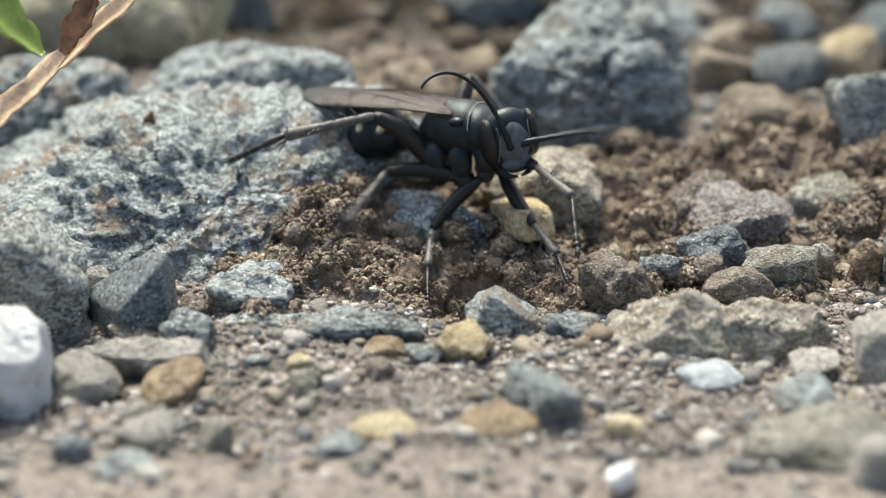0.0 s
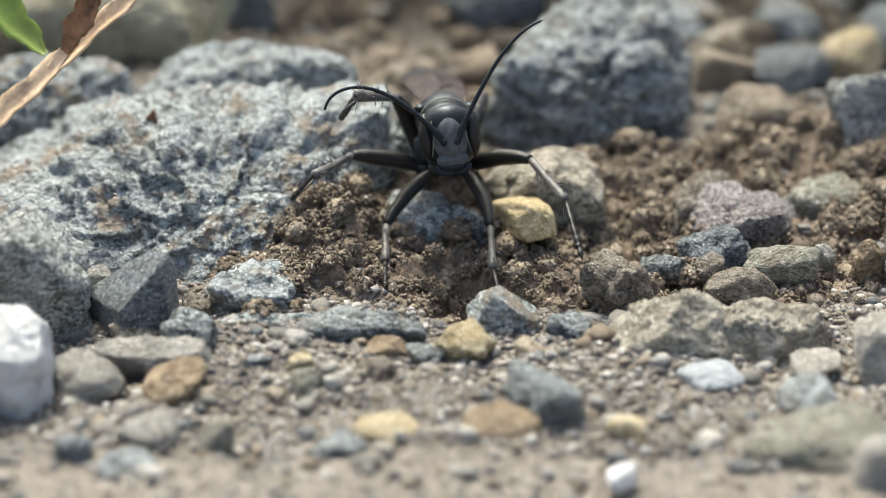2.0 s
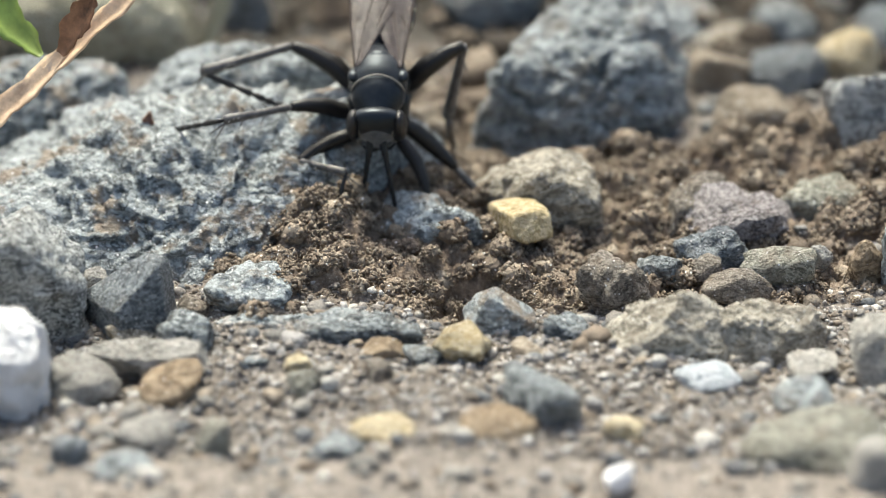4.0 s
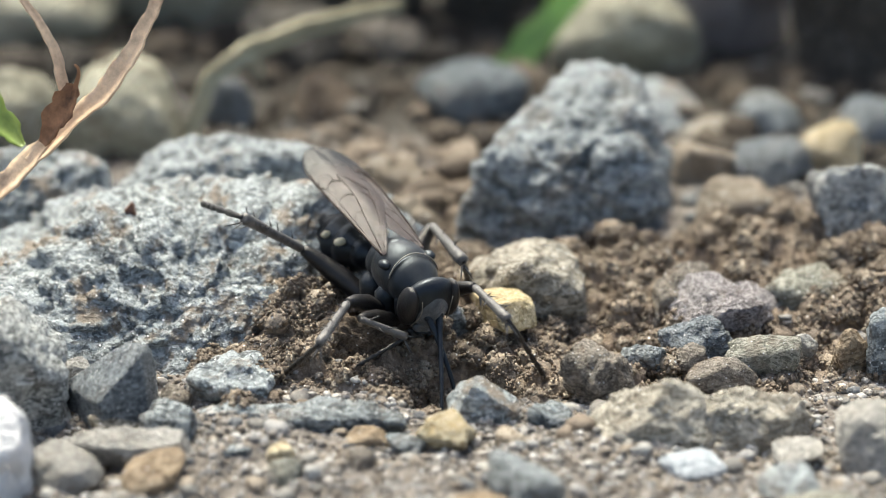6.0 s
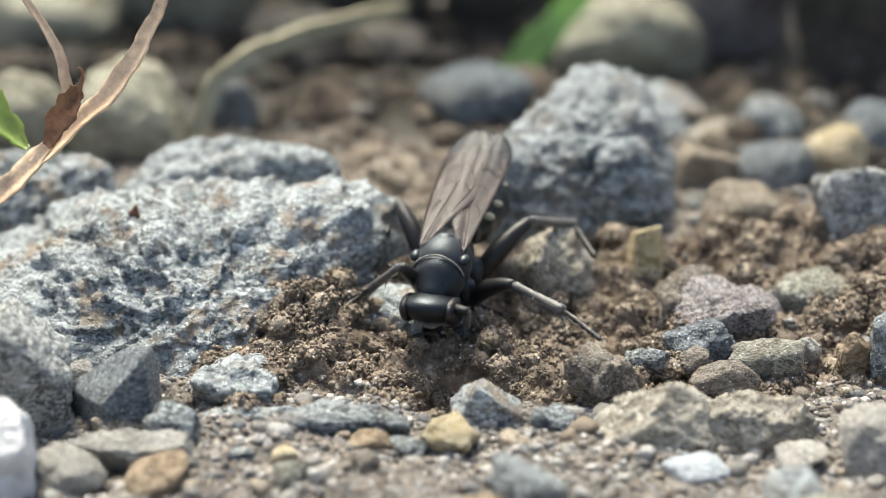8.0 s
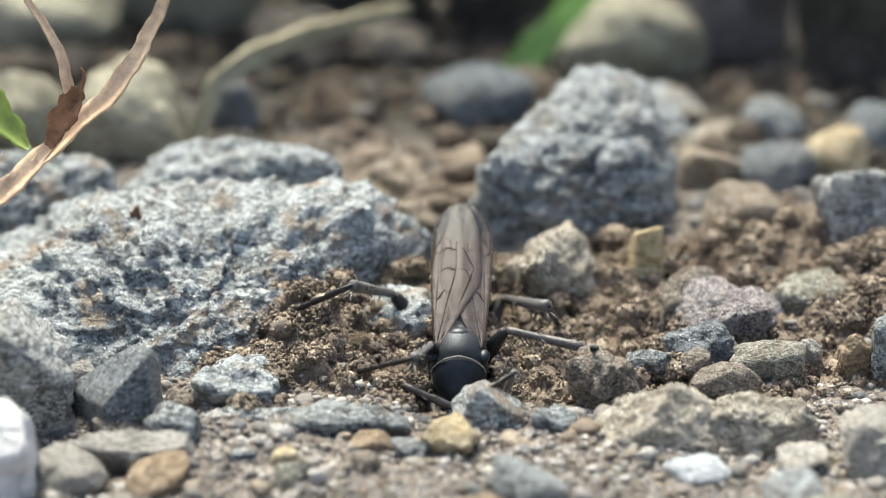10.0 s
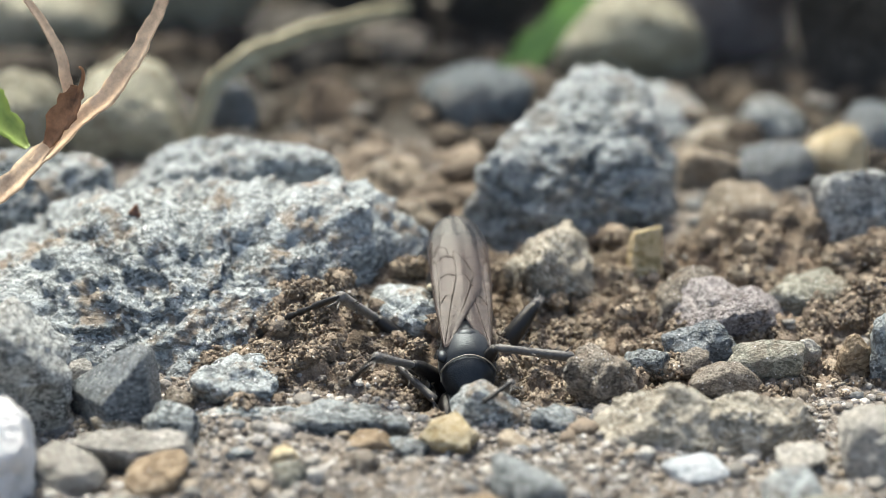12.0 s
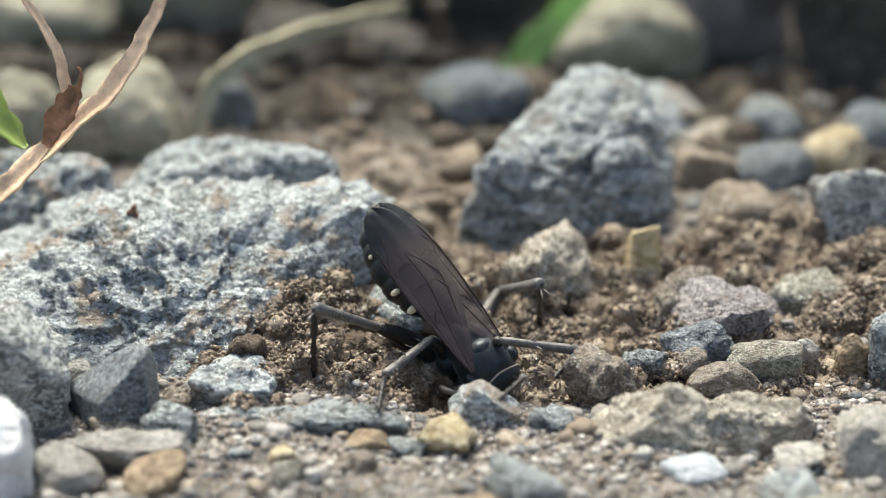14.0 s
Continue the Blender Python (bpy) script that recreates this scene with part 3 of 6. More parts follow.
stone("rock", 6.7, 3.6, 2.4, 5.4, 4.5, 5.0, 0, 59, ROCK_BLUE, "large blue-grey angular rock with light mineral crust", level=6, sharp=13, relief=0.10, pits=0.34, fitted=False, chip=1.0,
      planes=[(0, -0.36, 0.93, 3.9), (0.05, -0.97, 0.22, 4.3), (-0.5, -0.8, 0.25, 5.2), (-0.82, 0.5, 0.28, 3.1), (-1, 0, 0.25, 5.7), (1, -0.05, 0.15, 4.9), (0.75, 0.3, 0.6, 6.8), (0.05, 0.2, 0.98, 5.8), (0, 1, 0.1, 5.2), (0, 0, -1, 3.5), (0.5, -0.6, -0.62, 5.0)])
stone("stone", -20.79, -30.28, 1.48, 1.83, 1.65, 2.96, 0, 3, WHITE, "bright white broken stone lying on the grit", level=5, sharp=30, relief=0.02, planes=[(1, -.1, .1, .8), (-1, 0, 0, 1), (.05, -.32, .95, .40), (.1, -1, .1, .85), (0, .2, 1, .7), (.5, .3, .8, .8), (-.3, -.6, -.6, .9), (0, 1, 0, 1), (0, 0, -1, 1), (.8, -.5, -.3, .85)])
stone("pebble", -17.61, -28.77, 0.42, 1.64, 1.71, 0.94, 22, 4, PALE, "pale cream and pinkish pebble on the grit")
stone("pebble", -14.47, -26.76, 0.5, 2.90, 1.1, 0.95, -8, 5, PALE, "long flat beige pebble resting on the grit", level=5, sharp=24, planes=[(.12, -.3, 1, .6), (1, 0, .2, 1), (-1, 0, 0, 1), (.25, -1, .2, .9), (-.3, -.8, -.5, .8), (0, 1, .3, .9), (.7, -.6, 0, .85), (-.7, .6, .3, .85), (0, 0, -1, 1)])
stone("pebble", -15.6, -22.92, 0.22, 1.4, 1.02, 0.4, 16, 6, OLIVE, "small grey-tan pebble on the soil")
stone("pebble", -13.48, -29.07, 0.32, 1.64, 1.92, 0.70, 13, 7, BROWN, "rounded rusty brown pebble", sharp=7)
stone("stone", -15.86, -21.76, 1.25, 2.38, 1.79, 2.51, 6, 8, SLATE, "dark blue-grey angular stone with sharp edges", level=5, sharp=40, relief=0.02, planes=[(-.55, -.25, .85, .55), (.08, -1, .18, .66), (.95, -.2, .12, .74), (-.1, .7, .6, .8), (-.9, -.5, -.1, .95), (0, -.6, -.8, 1), (0, 1, 0, 1), (.25, .2, 1, .95), (0, 0, -1, 1)], fine=0.25, chip=0.15)
stone("stone", -20.70, -21.59, 1.87, 2.71, 2.44, 3.74, 0, 9, SPECKLED, "speckled grey stone with a dark undercut face", level=5, sharp=30, relief=.03, pits=.1, planes=[(.55, -.1, .75, .55), (.2, -1, -.35, .5), (-.4, 0, 1, .8), (1, .1, -.1, .95), (-1, 0, 0, 1), (0, 1, .2, 1), (0, 0, -1, 1), (.75, -.6, .1, .75)])
stone("pebble", -17.99, -17.37, 0.31, 0.78, 0.63, 0.69, 4, 10, PALE, "small grey pebble between two stones")
stone("stone", -10.25, -19.56, 0.60, 2.17, 1.98, 1.33, 1, 11, ROCK_GREY, "speckled white and grey stone half buried in crumbs", level=5, relief=.08, pits=.12, sharp=18)
stone("pebble", -9.48, -22.46, 0.2, 2.6, 0.9, 0.62, -0.5, 12, ROCK_BLUE, "flat blue-grey sliver of stone in the soil", level=5, relief=.08)
stone("pebble", -4.75, -23.29, 0.37, 3.05, 1.15, 0.85, -1.25, 13, ROCK_BLUE, "long flat blue-grey stone lying in the soil", level=5, relief=.08, pits=.05)
stone("pebble", -13.03, -24.04, 0.50, 1.31, 1.20, 1.25, -8, 14, ROCK_BLUE, "dark grey broken pebble", relief=.1)
stone("pebble", -12.93, -20.81, 0.28, 0.85, 0.78, 0.70, -11, 15, DIRTY, "small brown soil-coated pebble")
stone("pebble", 0.26, -24.89, 0.36, 1.36, 1.42, 0.81, -14, 16, OCHRE, "pale yellow knobbly pebble", relief=.12)
stone("stone", 2.06, -22.47, 0.62, 1.76, 1.23, 1.5, 0, 17, ROCK_GREY, "pointed blue-grey stone with a pinkish tip at the burrow's mouth", level=5, sharp=26, relief=.04, planes=[(.62, -.1, .75, .52), (-.9, -.25, .5, .7), (-.15, -.9, .3, .6), (.5, -.85, .1, .7), (0, 1, .3, .8), (1, 0, -.1, 1), (-1, 0, -.2, 1), (0, 0, -1, 1), (-.4, .1, 1, .85)], fine=0.5, chip=0.4)
stone("pebble", 5.54, -23.19, 0.32, 1.16, 1.05, 0.80, -20, 18, ROCK_BLUE, "small blue-grey chipped pebble", relief=.12)
stone("pebble", 3.46, -25.37, 0.18, 0.88, 0.80, 0.44, -23, 19, TAN, "small brown pebble on the soil")
stone("pebble", -3.96, -28.16, 0.30, 0.93, 0.85, 0.75, 24, 20, DIRTY, "small brown-grey pebble on the soil")
stone("pebble", -3.62, -25.00, 0.20, 1.08, 0.84, 0.49, 21, 21, BROWN, "small brown chip of stone")
stone("pebble", -1.59, -25.61, 0.17, 0.94, 0.73, 0.42, 18, 22, ROCK_BLUE, "small dark grey chip of stone")
stone("pebble", -7.59, -27.01, 0.23, 0.80, 0.73, 0.58, 15, 23, OCHRE, "small yellowish pebble on the soil")
stone("pebble", -9.56, -26.53, 0.14, 0.87, 0.68, 0.45, 12, 24, ROCK_BLUE, "flat grey chip in the grit")
stone("stone", 7.65, -19.18, 0.7, 1.75, 1.5, 1.45, 9, 25, DIRTY, "round brown soil-caked stone with glittering grains", level=5, relief=.2, pits=.12, sharp=4, chip=0.3)
stone("stone", 14.53, -11.07, 0.85, 3.6, 2.41, 1.5, 0, 26, MAUVE, "mauve-grey rough stone resting on a darker one", level=5, sharp=20, relief=.05, pits=.14, planes=[(-.6, -.5, .75, .65), (.1, -.3, 1, .7), (.9, -.2, .3, .9), (.3, -1, -.1, .6), (-.9, -.2, -.2, 1), (0, 1, .2, 1), (0, -.4, -1, .6), (.7, -.7, -.5, .85), (.5, .2, .9, .9)])
stone("stone", 12.83, -14.35, 0.53, 1.90, 1.33, 1.32, 3, 27, SLATE, "dark blue-grey lump under a mauve stone", level=5, relief=.12)
stone("stone", 12.1, -9.87, 0.7, 1.6, 1.67, 1.7, 0, 28, DIRTY, "grey-brown stone behind the mauve stone", level=5, relief=.08, pits=.07)
stone("stone", 18.89, -8.39, 0.63, 2.27, 1.81, 1.4, -3, 29, GREEN, "pale greenish smooth stone", sharp=8, level=5)
stone("stone", 10.10, -24.57, 0.73, 2.91, 1.60, 2.2, 0, 30, OLIVE, "pale olive-beige ridged stone", level=5, sharp=26, relief=.04, pits=.06, planes=[(-.6, -.3, .75, .55), (.5, -.5, .6, .6), (.1, -1, 0, .7), (-1, 0, 0, 1), (1, 0, .1, .9), (0, 1, .3, .8), (0, 0, -1, 1), (-.3, -.9, .2, .75)])
stone("stone", 14.32, -23.55, 0.38, 4.10, 2.0, 1.5, -9, 31, OLIVE, "broad soil-caked olive-brown stone with a rough front", level=6, sharp=14, relief=.06, pits=.10, chip=0.5,
      planes=[(-.45, -.2, .85, .62), (.3, -.35, .85, .66), (-.15, -.95, .35, .72), (.5, -.8, .2, .8), (1, -.2, .2, .95), (-1, 0, .1, 1), (0, .9, .5, .7), (0, 0, -1, 1)])
stone("pebble", 16.11, -16.33, 0.51, 1.85, 1.30, 1.27, -12, 32, GREEN, "grey-green pebble on the soil", relief=.1)
stone("pebble", 12.2, -16.05, 0.27, 0.95, 0.98, 0.78, -3.75, 33, DIRTY, "grey-brown pebble on the soil")
stone("pebble", 13.85, -18.17, 0.30, 1.77, 1.06, 0.85, -4.5, 34, DIRTY, "flat grey pebble on the soil")
stone("pebble", 9.97, -16.19, 0.34, 1.21, 0.85, 0.85, -21, 35, ROCK_BLUE, "dark blue-grey splintered pebble", relief=.14)
stone("pebble", 18.24, -15.31, 0.38, 0.54, 0.43, 0.96, -24, 36, PALE, "small pale pebble on the soil")
stone("pebble", 20.30, -16.00, 0.63, 0.79, 0.63, 1.25, 23, 37, BROWN, "orange-brown crumbly pebble on the soil", relief=.14)
stone("stone", 22.14, -16.23, 1.06, 1.05, 0.84, 2.13, 20, 38, ROCK_BLUE, "dark grey stone on the soil")
stone("stone", 20.8, -26.49, 0.70, 2.14, 2.4, 1.8, 17, 39, PALE, "smooth pinkish grey stone", sharp=8, level=5)
stone("pebble", 11.88, -28.03, 0.16, 1.53, 1.39, 0.41, 14, 40, PALE_BLUE, "bluish white oval pebble on the grit", sharp=6)
stone("pebble", 16.13, -30.97, 0.33, 1.40, 1.46, 0.83, 11, 41, ROCK_BLUE, "blue-grey oval pebble on the soil", sharp=6)
stone("pebble", 16.92, -26.76, 0.16, 1.23, 1.12, 0.44, 8, 42, PALE, "light grey flat pebble")
stone("pebble", 3.96, -31.79, 0.53, 1.77, 1.84, 1.51, 5, 43, ROCK_BLUE, "flat blue-grey pebble on the soil", sharp=8)
stone("pebble", 1.89, -33.53, 0.26, 1.84, 1.91, 0.66, 2, 44, BROWN, "rounded orange-brown pebble on the soil", sharp=6)
stone("stone", 16.50, -35.85, 0.44, 3.65, 2.85, 1.11, -1, 45, GREEN, "large smooth grey-olive stone", sharp=7, level=5)
stone("pebble", 18.91, -39.36, 0.75, 1.41, 1.47, 1.88, -4, 46, PALE, "pale rounded pebble on the soil", sharp=6)
stone("pebble", -14.97, -37.64, 0.26, 1.45, 1.51, 0.64, -7, 47, ROCK_BLUE, "blue-grey pebble on the soil", sharp=7)
stone("pebble", -14.31, -34.29, 0.27, 1.34, 1.40, 0.68, -10, 48, PALE, "pale pebble on the soil", sharp=7)
stone("pebble", -11.14, -35.23, 0.41, 0.85, 0.88, 1.03, -13, 49, GREEN, "grey-green pebble on the soil", sharp=7)
stone("pebble", -5.36, -35.69, 0.21, 1.10, 1.15, 0.52, -16, 50, ROCK_BLUE, "dark grey pebble on the soil", sharp=7)
stone("pebble", -3.27, -33.66, 0.19, 1.55, 1.41, 0.54, -19, 51, OCHRE, "cream-coloured flat pebble on the soil", sharp=7)
stone("pebble", 7.70, -33.54, 0.21, 1.01, 0.79, 0.59, -22, 52, OCHRE, "tan sliver of stone", sharp=9)
stone("pebble", -15.50, -40.33, 0.02, 2.41, 1.88, 0.05, -25, 53, PALE, "pale flat stone on the soil", sharp=8)
stone("pebble", -17.62, -36.46, 0.35, 0.89, 0.93, 0.88, 22, 54, SLATE, "dark round pebble on the soil", sharp=7)
stone("pebble", -7.12, -29.11, 0.30, 0.79, 0.83, 0.75, 19, 55, GREEN, "mottled grey pebble on the soil")
stone("pebble", 7.23, -38.87, 0.24, 0.76, 0.79, 0.61, 16, 56, WHITE, "small bright quartz pebble", sharp=8)
stone("rock", -11.60, 0.83, 2.06, 6.04, 3.62, 4.11, 3.25, 57, ROCK_BLUE, "rounded grey rock behind the pitted one", level=6, sharp=8, relief=.05, pits=.12, chip=0.3)
stone("rock", -22.37, -0.27, 1.54, 4.51, 3.16, 3.42, 10, 58, ROCK_GREY, "grey rock shoulder behind the pitted rock", level=6, sharp=12, relief=.06, pits=.25)
stone("stone", 9.98, 18.09, 0.45, 5.09, 3.06, 1.5, 1.75, 59, ROCK_GREY, "pale grey stone behind the large rock", level=5, sharp=12)
stone("stone", -1.49, -11.40, 0.75, 2.98, 1.79, 1.4, 1, 60, ROCK_GREY, "whitish grey flat stone set in the dug soil", level=5, relief=.07, pits=.13)
stone("stone", -1.47, -1.54, 0.50, 1.05, 0.84, 1.24, 1, 61, ROCK_GREY, "small grey stone beside the pitted rock")
stone("stone", 21.93, -2.15, 1.68, 2.42, 1.93, 3.72, -2, 62, SPECKLED, "upright grey stone on the soil", level=5, sharp=14, pits=.1)
stone("stone", 15.90, 0.96, 1.01, 2.36, 1.89, 2.25, -5, 63, TAN, "brown-grey rounded stone on the soil", sharp=8)
stone("stone", 14.21, 8.82, 0.73, 2.32, 1.39, 1.83, -2, 64, TAN, "flat dark stone with a pale top", sharp=12)
stone("stone", 18.29, 8.92, 0.71, 2.12, 1.70, 1.77, -11, 65, SLATE, "dark grey rounded stone", sharp=8)
stone("pebble", 21.84, 11.04, 0.85, 1.76, 1.41, 1.89, -14, 66, OCHRE, "bright yellow quartz pebble", sharp=10)
stone("pebble", 15.03, -1.70, 0.28, 1.05, 0.84, 0.69, -17, 67, PALE, "small grey pebble on the soil")
stone("pebble", 19.08, 1.12, 0.43, 1.42, 1.14, 1.08, -20, 68, ROCK_BLUE, "blue-grey pebble on the soil")
stone("stone", 18.57, 17.19, 0.64, 2.10, 1.68, 1.59, -23, 69, ROCK_BLUE, "dark grey stone on the soil", sharp=9)
stone("stone", 24.74, 15.13, 0.74, 2.00, 1.60, 1.84, 24, 70, SLATE, "dark stone on the soil", sharp=9)
stone("stone", 15.43, 15.93, 0.30, 2.09, 1.46, 0.87, 21, 71, OLIVE, "pale olive stone on the soil", sharp=9)
stone("stone", -3.37, 6.79, 0.60, 2.17, 1.73, 1.71, 18, 72, TAN, "beige soil-covered stone on the soil", sharp=8, level=5, fine=2.0, chip=2.0)
stone("stone", -1.64, 2.86, 0.40, 1.52, 1.22, 1.34, 15, 73, TAN, "beige clod-like stone on the soil", sharp=8, fine=2.0, chip=2.0)
stone("rock", 2.0, 18.77, 1.22, 3.0, 2.88, 2.4, 12, 74, DEEP_BLUE, "smooth dark blue rounded stone", sharp=6, level=5, fine=0.2, chip=0)
stone("rock", 11.02, 27.00, 1.72, 4.30, 3.44, 3.83, 9, 75, KHAKI, "big olive-yellow rounded stone", sharp=8, level=5, fine=0.4)
# next two: height above the view is added, to shade the ground behind
stone("rock", 17.20, 32.75, 5.22, 4.02, 3.21, 11.60, 6, 76, MAUVE, "big brown-grey stone on the soil", sharp=9, level=5)
stone("rock", 25.71, 26.94, 6.53, 5.60, 3.92, 14.51, 3, 77, SHADED_UMBER, "big brown rock, its shade put into the colour", sharp=9, level=5)
stone("stone", -17.57, 14.19, 1.56, 3.58, 2.51, 3.91, 0, 78, KHAKI, "rounded tan-grey stone on the soil", sharp=8, level=5)
stone("stone", -23.35, 13.75, 1.42, 2.54, 2.04, 3.56, -3, 79, KHAKI, "light grey stone on the soil", sharp=8)
stone("stone", -12.09, 17.82, 0.92, 1.45, 1.16, 2.30, -6, 80, SLATE, "dark stone on the soil", sharp=8)
stone("rock", -24.42, 34.90, 1.17, 4.65, 3.25, 2.92, -9, 81, KHAKI, "olive-grey stone on the soil", sharp=8)
# the umber and soil-caked tones here also carry the back's shade
stone("rock", -8.81, 28.98, 0.95, 3.29, 2.30, 2.38, -12, 82, SHADED_UMBER, "dark grey stone on the soil", sharp=9)
stone("stone", -3.37, 31.40, 0.53, 2.38, 1.67, 1.33, -15, 83, DIRTY, "blue-grey stone on the soil", sharp=9)
# the tall rocks from here on: unseen upper parts added to cast shade
stone("rock", -16.16, 37.95, 4.36, 4.53, 3.17, 10.91, -18, 84, KHAKI, "grey stone on the soil", sharp=9)
stone("rock", -5.32, 40.38, 4.69, 5.00, 3.50, 11.73, -21, 85, SHADED_UMBER, "brown stone on the soil", sharp=9)
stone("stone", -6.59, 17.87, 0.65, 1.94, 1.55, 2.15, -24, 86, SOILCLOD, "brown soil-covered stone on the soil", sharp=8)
stone("rock", 3.43, 38.20, 5.10, 4.09, 2.87, 12.76, 23, 87, SHADED_UMBER, "brown stone on the soil", sharp=9)
tan_pebble = stone("pebble", 0, 0, 0, 1.3, 0.85, 1.9, 0, 91, YELLOW, "tan yellow pebble that the wasp pushes aside", level=5, sharp=16, planes=[(1, 0, 0.1, 1), (-1, 0, 0, 1), (0, 1, 0, 1), (0, -1, 0.1, 1), (0.3, 0.15, 1, 0.9), (0, 0, -1, 1), (0.7, 0.7, 0.2, 1.2), (-0.7, -0.7, 0.2, 1.2)], relief=0.03, fine=0.5)
grey_stone = stone("stone", 0, 0, 0, 3.1, 2.4, 2.2, 0, 92, OLIVE, "grey-brown stone that the wasp pulls over", level=5, relief=0.09, pits=0.1)
clod_a = stone("soil_clod", 0, 0, 0, 1.5, 1.2, 0.9, 0, 93, SOILCLOD, "dark clod of dug soil", level=5, sharp=6, relief=0.2, pits=0.25, category="soil clod")
clod_b = stone("soil_clod", 0, 0, 0, 1.9, 1.5, 1.3, 0, 94, SOILCLOD, "dark clod of dug soil beside the pitted rock", level=5, sharp=6, relief=0.2, pits=0.25, category="soil clod")


# -- plants --
def blade(points, widths, fold=0.35, up=(0, -0.6, 1), thick=0.09):
    """A grass blade along points (mm): folded along its midrib, with thickness."""
    c = spline(points, 6)
    n = len(c)
    w = np.interp(np.linspace(0, 1, n), np.linspace(0, 1, len(widths)), widths)
    verts, faces, u = [], [], Vector(up).normalized()
    for i, p in enumerate(c):
        t = (c[min(i + 1, n - 1)] - c[max(i - 1, 0)]).normalized()
        side = t.cross(u).normalized()
        nor = side.cross(t).normalized()
        wob = 0.07 * w[i] * math.sin(i * 0.9) + 0.04 * w[i] * math.sin(i * 2.3)
        for s, lift in ((-1, fold), (-0.5, fold * 0.3), (0, 0), (0.5, fold * 0.3), (1, fold)):
            verts.append(p + side * (s * w[i] / 2 + wob * abs(s)) + nor * lift * w[i] / 2)
        for s, lift in ((1, fold), (0.5, fold * 0.3), (0, 0), (-0.5, fold * 0.3), (-1, fold)):
            verts.append(p + side * (s * w[i] / 2 + wob * abs(s)) + nor * (lift * w[i] / 2 - thick))
    for i in range(n - 1):
        for k in range(10):
            j = (k + 1) % 10
            faces.append((i * 10 + k, (i + 1) * 10 + k, (i + 1) * 10 + j, i * 10 + j))
    faces.append(tuple(range(9, -1, -1)))
    faces.append(tuple((n - 1) * 10 + k for k in range(10)))
    return verts, faces


def dry_plant():
    """The withered grass at the pitted rock's edge: a forked blade, a curled brown sheath and a green shoot."""
    root = new("dry_grass")
    root.matrix_world = pose(-23.77 * MM, -13.00 * MM, 6.50 * MM)
    tagged(root, "withered brown grass with a forked blade and one green shoot", "grass")
    part("blade", *blade([(0, 0, 0), (1.7, 0.5, 1.47), (3.4, 1, 2.93), (5.38, 1.5, 4.7), (7.37, 2, 6.46), (8.65, 2.5, 8.36), (9.5, 3, 9.97), (10.21, 3.5, 11.57), (10.93, 4, 13.76)], [1.0, 1.35, 1.15, 0.95, 1.15, 0.9, 0.7, 0.6, 0.4], 0.45), DRY, root, "faded pinkish brown blade")
    part("blade", *blade([(3.4, 1, 2.93), (5.02, 2, 5.11), (4.98, 2.5, 6.87), (4.41, 3, 8.63), (3.43, 3.5, 10.09), (2.32, 4, 11.7)], [0.6, 0.55, 0.6, 0.5, 0.4, 0.3], 0.45), DRY, root, "thin pale strand")
    part("curled_leaf", *blade([(4.09, 0.6, 4.04), (4.85, 0.7, 5.29), (5.44, 0.8, 6.36), (5.61, 1, 7.06)], [0.5, 1.5, 1.3, 0.5], 0.45), DRY_DARK, root, "dark curled brown leaf sheath")
    part("curled_leaf", *blade([(5.61, 0.7, 6.33), (5.88, 0.8, 7.19), (5.98, 0.9, 7.8), (5.82, 0.9, 8.1)], [0.3, 0.22, 0.15, 0.08], 0.45), DRY_DARK, root, "black hooked tip")
    part("shoot", *blade([(-0.16, 4, 6.04), (0.97, 3.5, 4.86), (2.12, 3, 3.84), (2.93, 2.5, 3.21)], [1.9, 1.9, 1.3, 0.3], 0.45), SHOOT, root, "green shoot")
    return root


dry_plant()
_v, _f = blade([(0, 0, 0), (0.39, 0.5, 1.9), (1.27, 1.5, 4.05), (2.86, 3, 5.09), (4.97, 6, 5.16), (8.08, 10, 4.82), (11.95, 14, 4.33)], [0.8, 0.95, 1.05, 1.05, 1.0, 0.9, 0.6], 0.9, (0, -1, 0), 0.5)
straw = new("straw", mesh_of("straw", np.asarray(_v) * MM, _f, STRAW))
straw.matrix_world = pose(-14.06 * MM, 12.00 * MM, 0.40 * MM)
tagged(straw, "bent pale straw stem out of focus", "straw")
_v, _f = blade([(0, 0, 0), (-0.65, 0, 1.05), (-1.04, 0.5, 2.63), (-0.9, 1, 3.85)], [0.5, 0.6, 0.6, 0.4])
straw = new("straw", mesh_of("straw", np.asarray(_v) * MM, _f, STRAW))
straw.matrix_world = pose(-9.73 * MM, 24.00 * MM, -0.38 * MM)
tagged(straw, "thin pale dry straw stem", "straw")
_v, _f = blade([(0, 0, 0), (0.78, 0.1, 0.92), (2.17, 0.3, 2.42), (3.94, 0.5, 4.46), (6.9, 0.5, 7.4), (9.8, 0.5, 9.6)], [0.9, 2.1, 2.4, 2.1, 1.5, 0.8], 0.15)
grass_leaf = new("grass_leaf", mesh_of("grass_leaf", np.asarray(_v) * MM, _f, LEAF))
grass_leaf.matrix_world = pose(3.24 * MM, 27.90 * MM, -1.20 * MM)
tagged(grass_leaf, "bright green grass blade out of focus", "grass")
_v, _f = blade([(0, 0, 0), (0.12, 0, 1.27), (-0.14, 0, 2.4), (-0.33, 0, 2.95)], [0.9, 0.9, 0.8, 0.5], 0.9, (0, -1, 0), 0.6)
twig = new("twig", mesh_of("twig", np.asarray(_v) * MM, _f, TWIG))
twig.matrix_world = pose(2.71 * MM, 17.00 * MM, -0.64 * MM)
tagged(twig, "short brown twig stump", "twig")
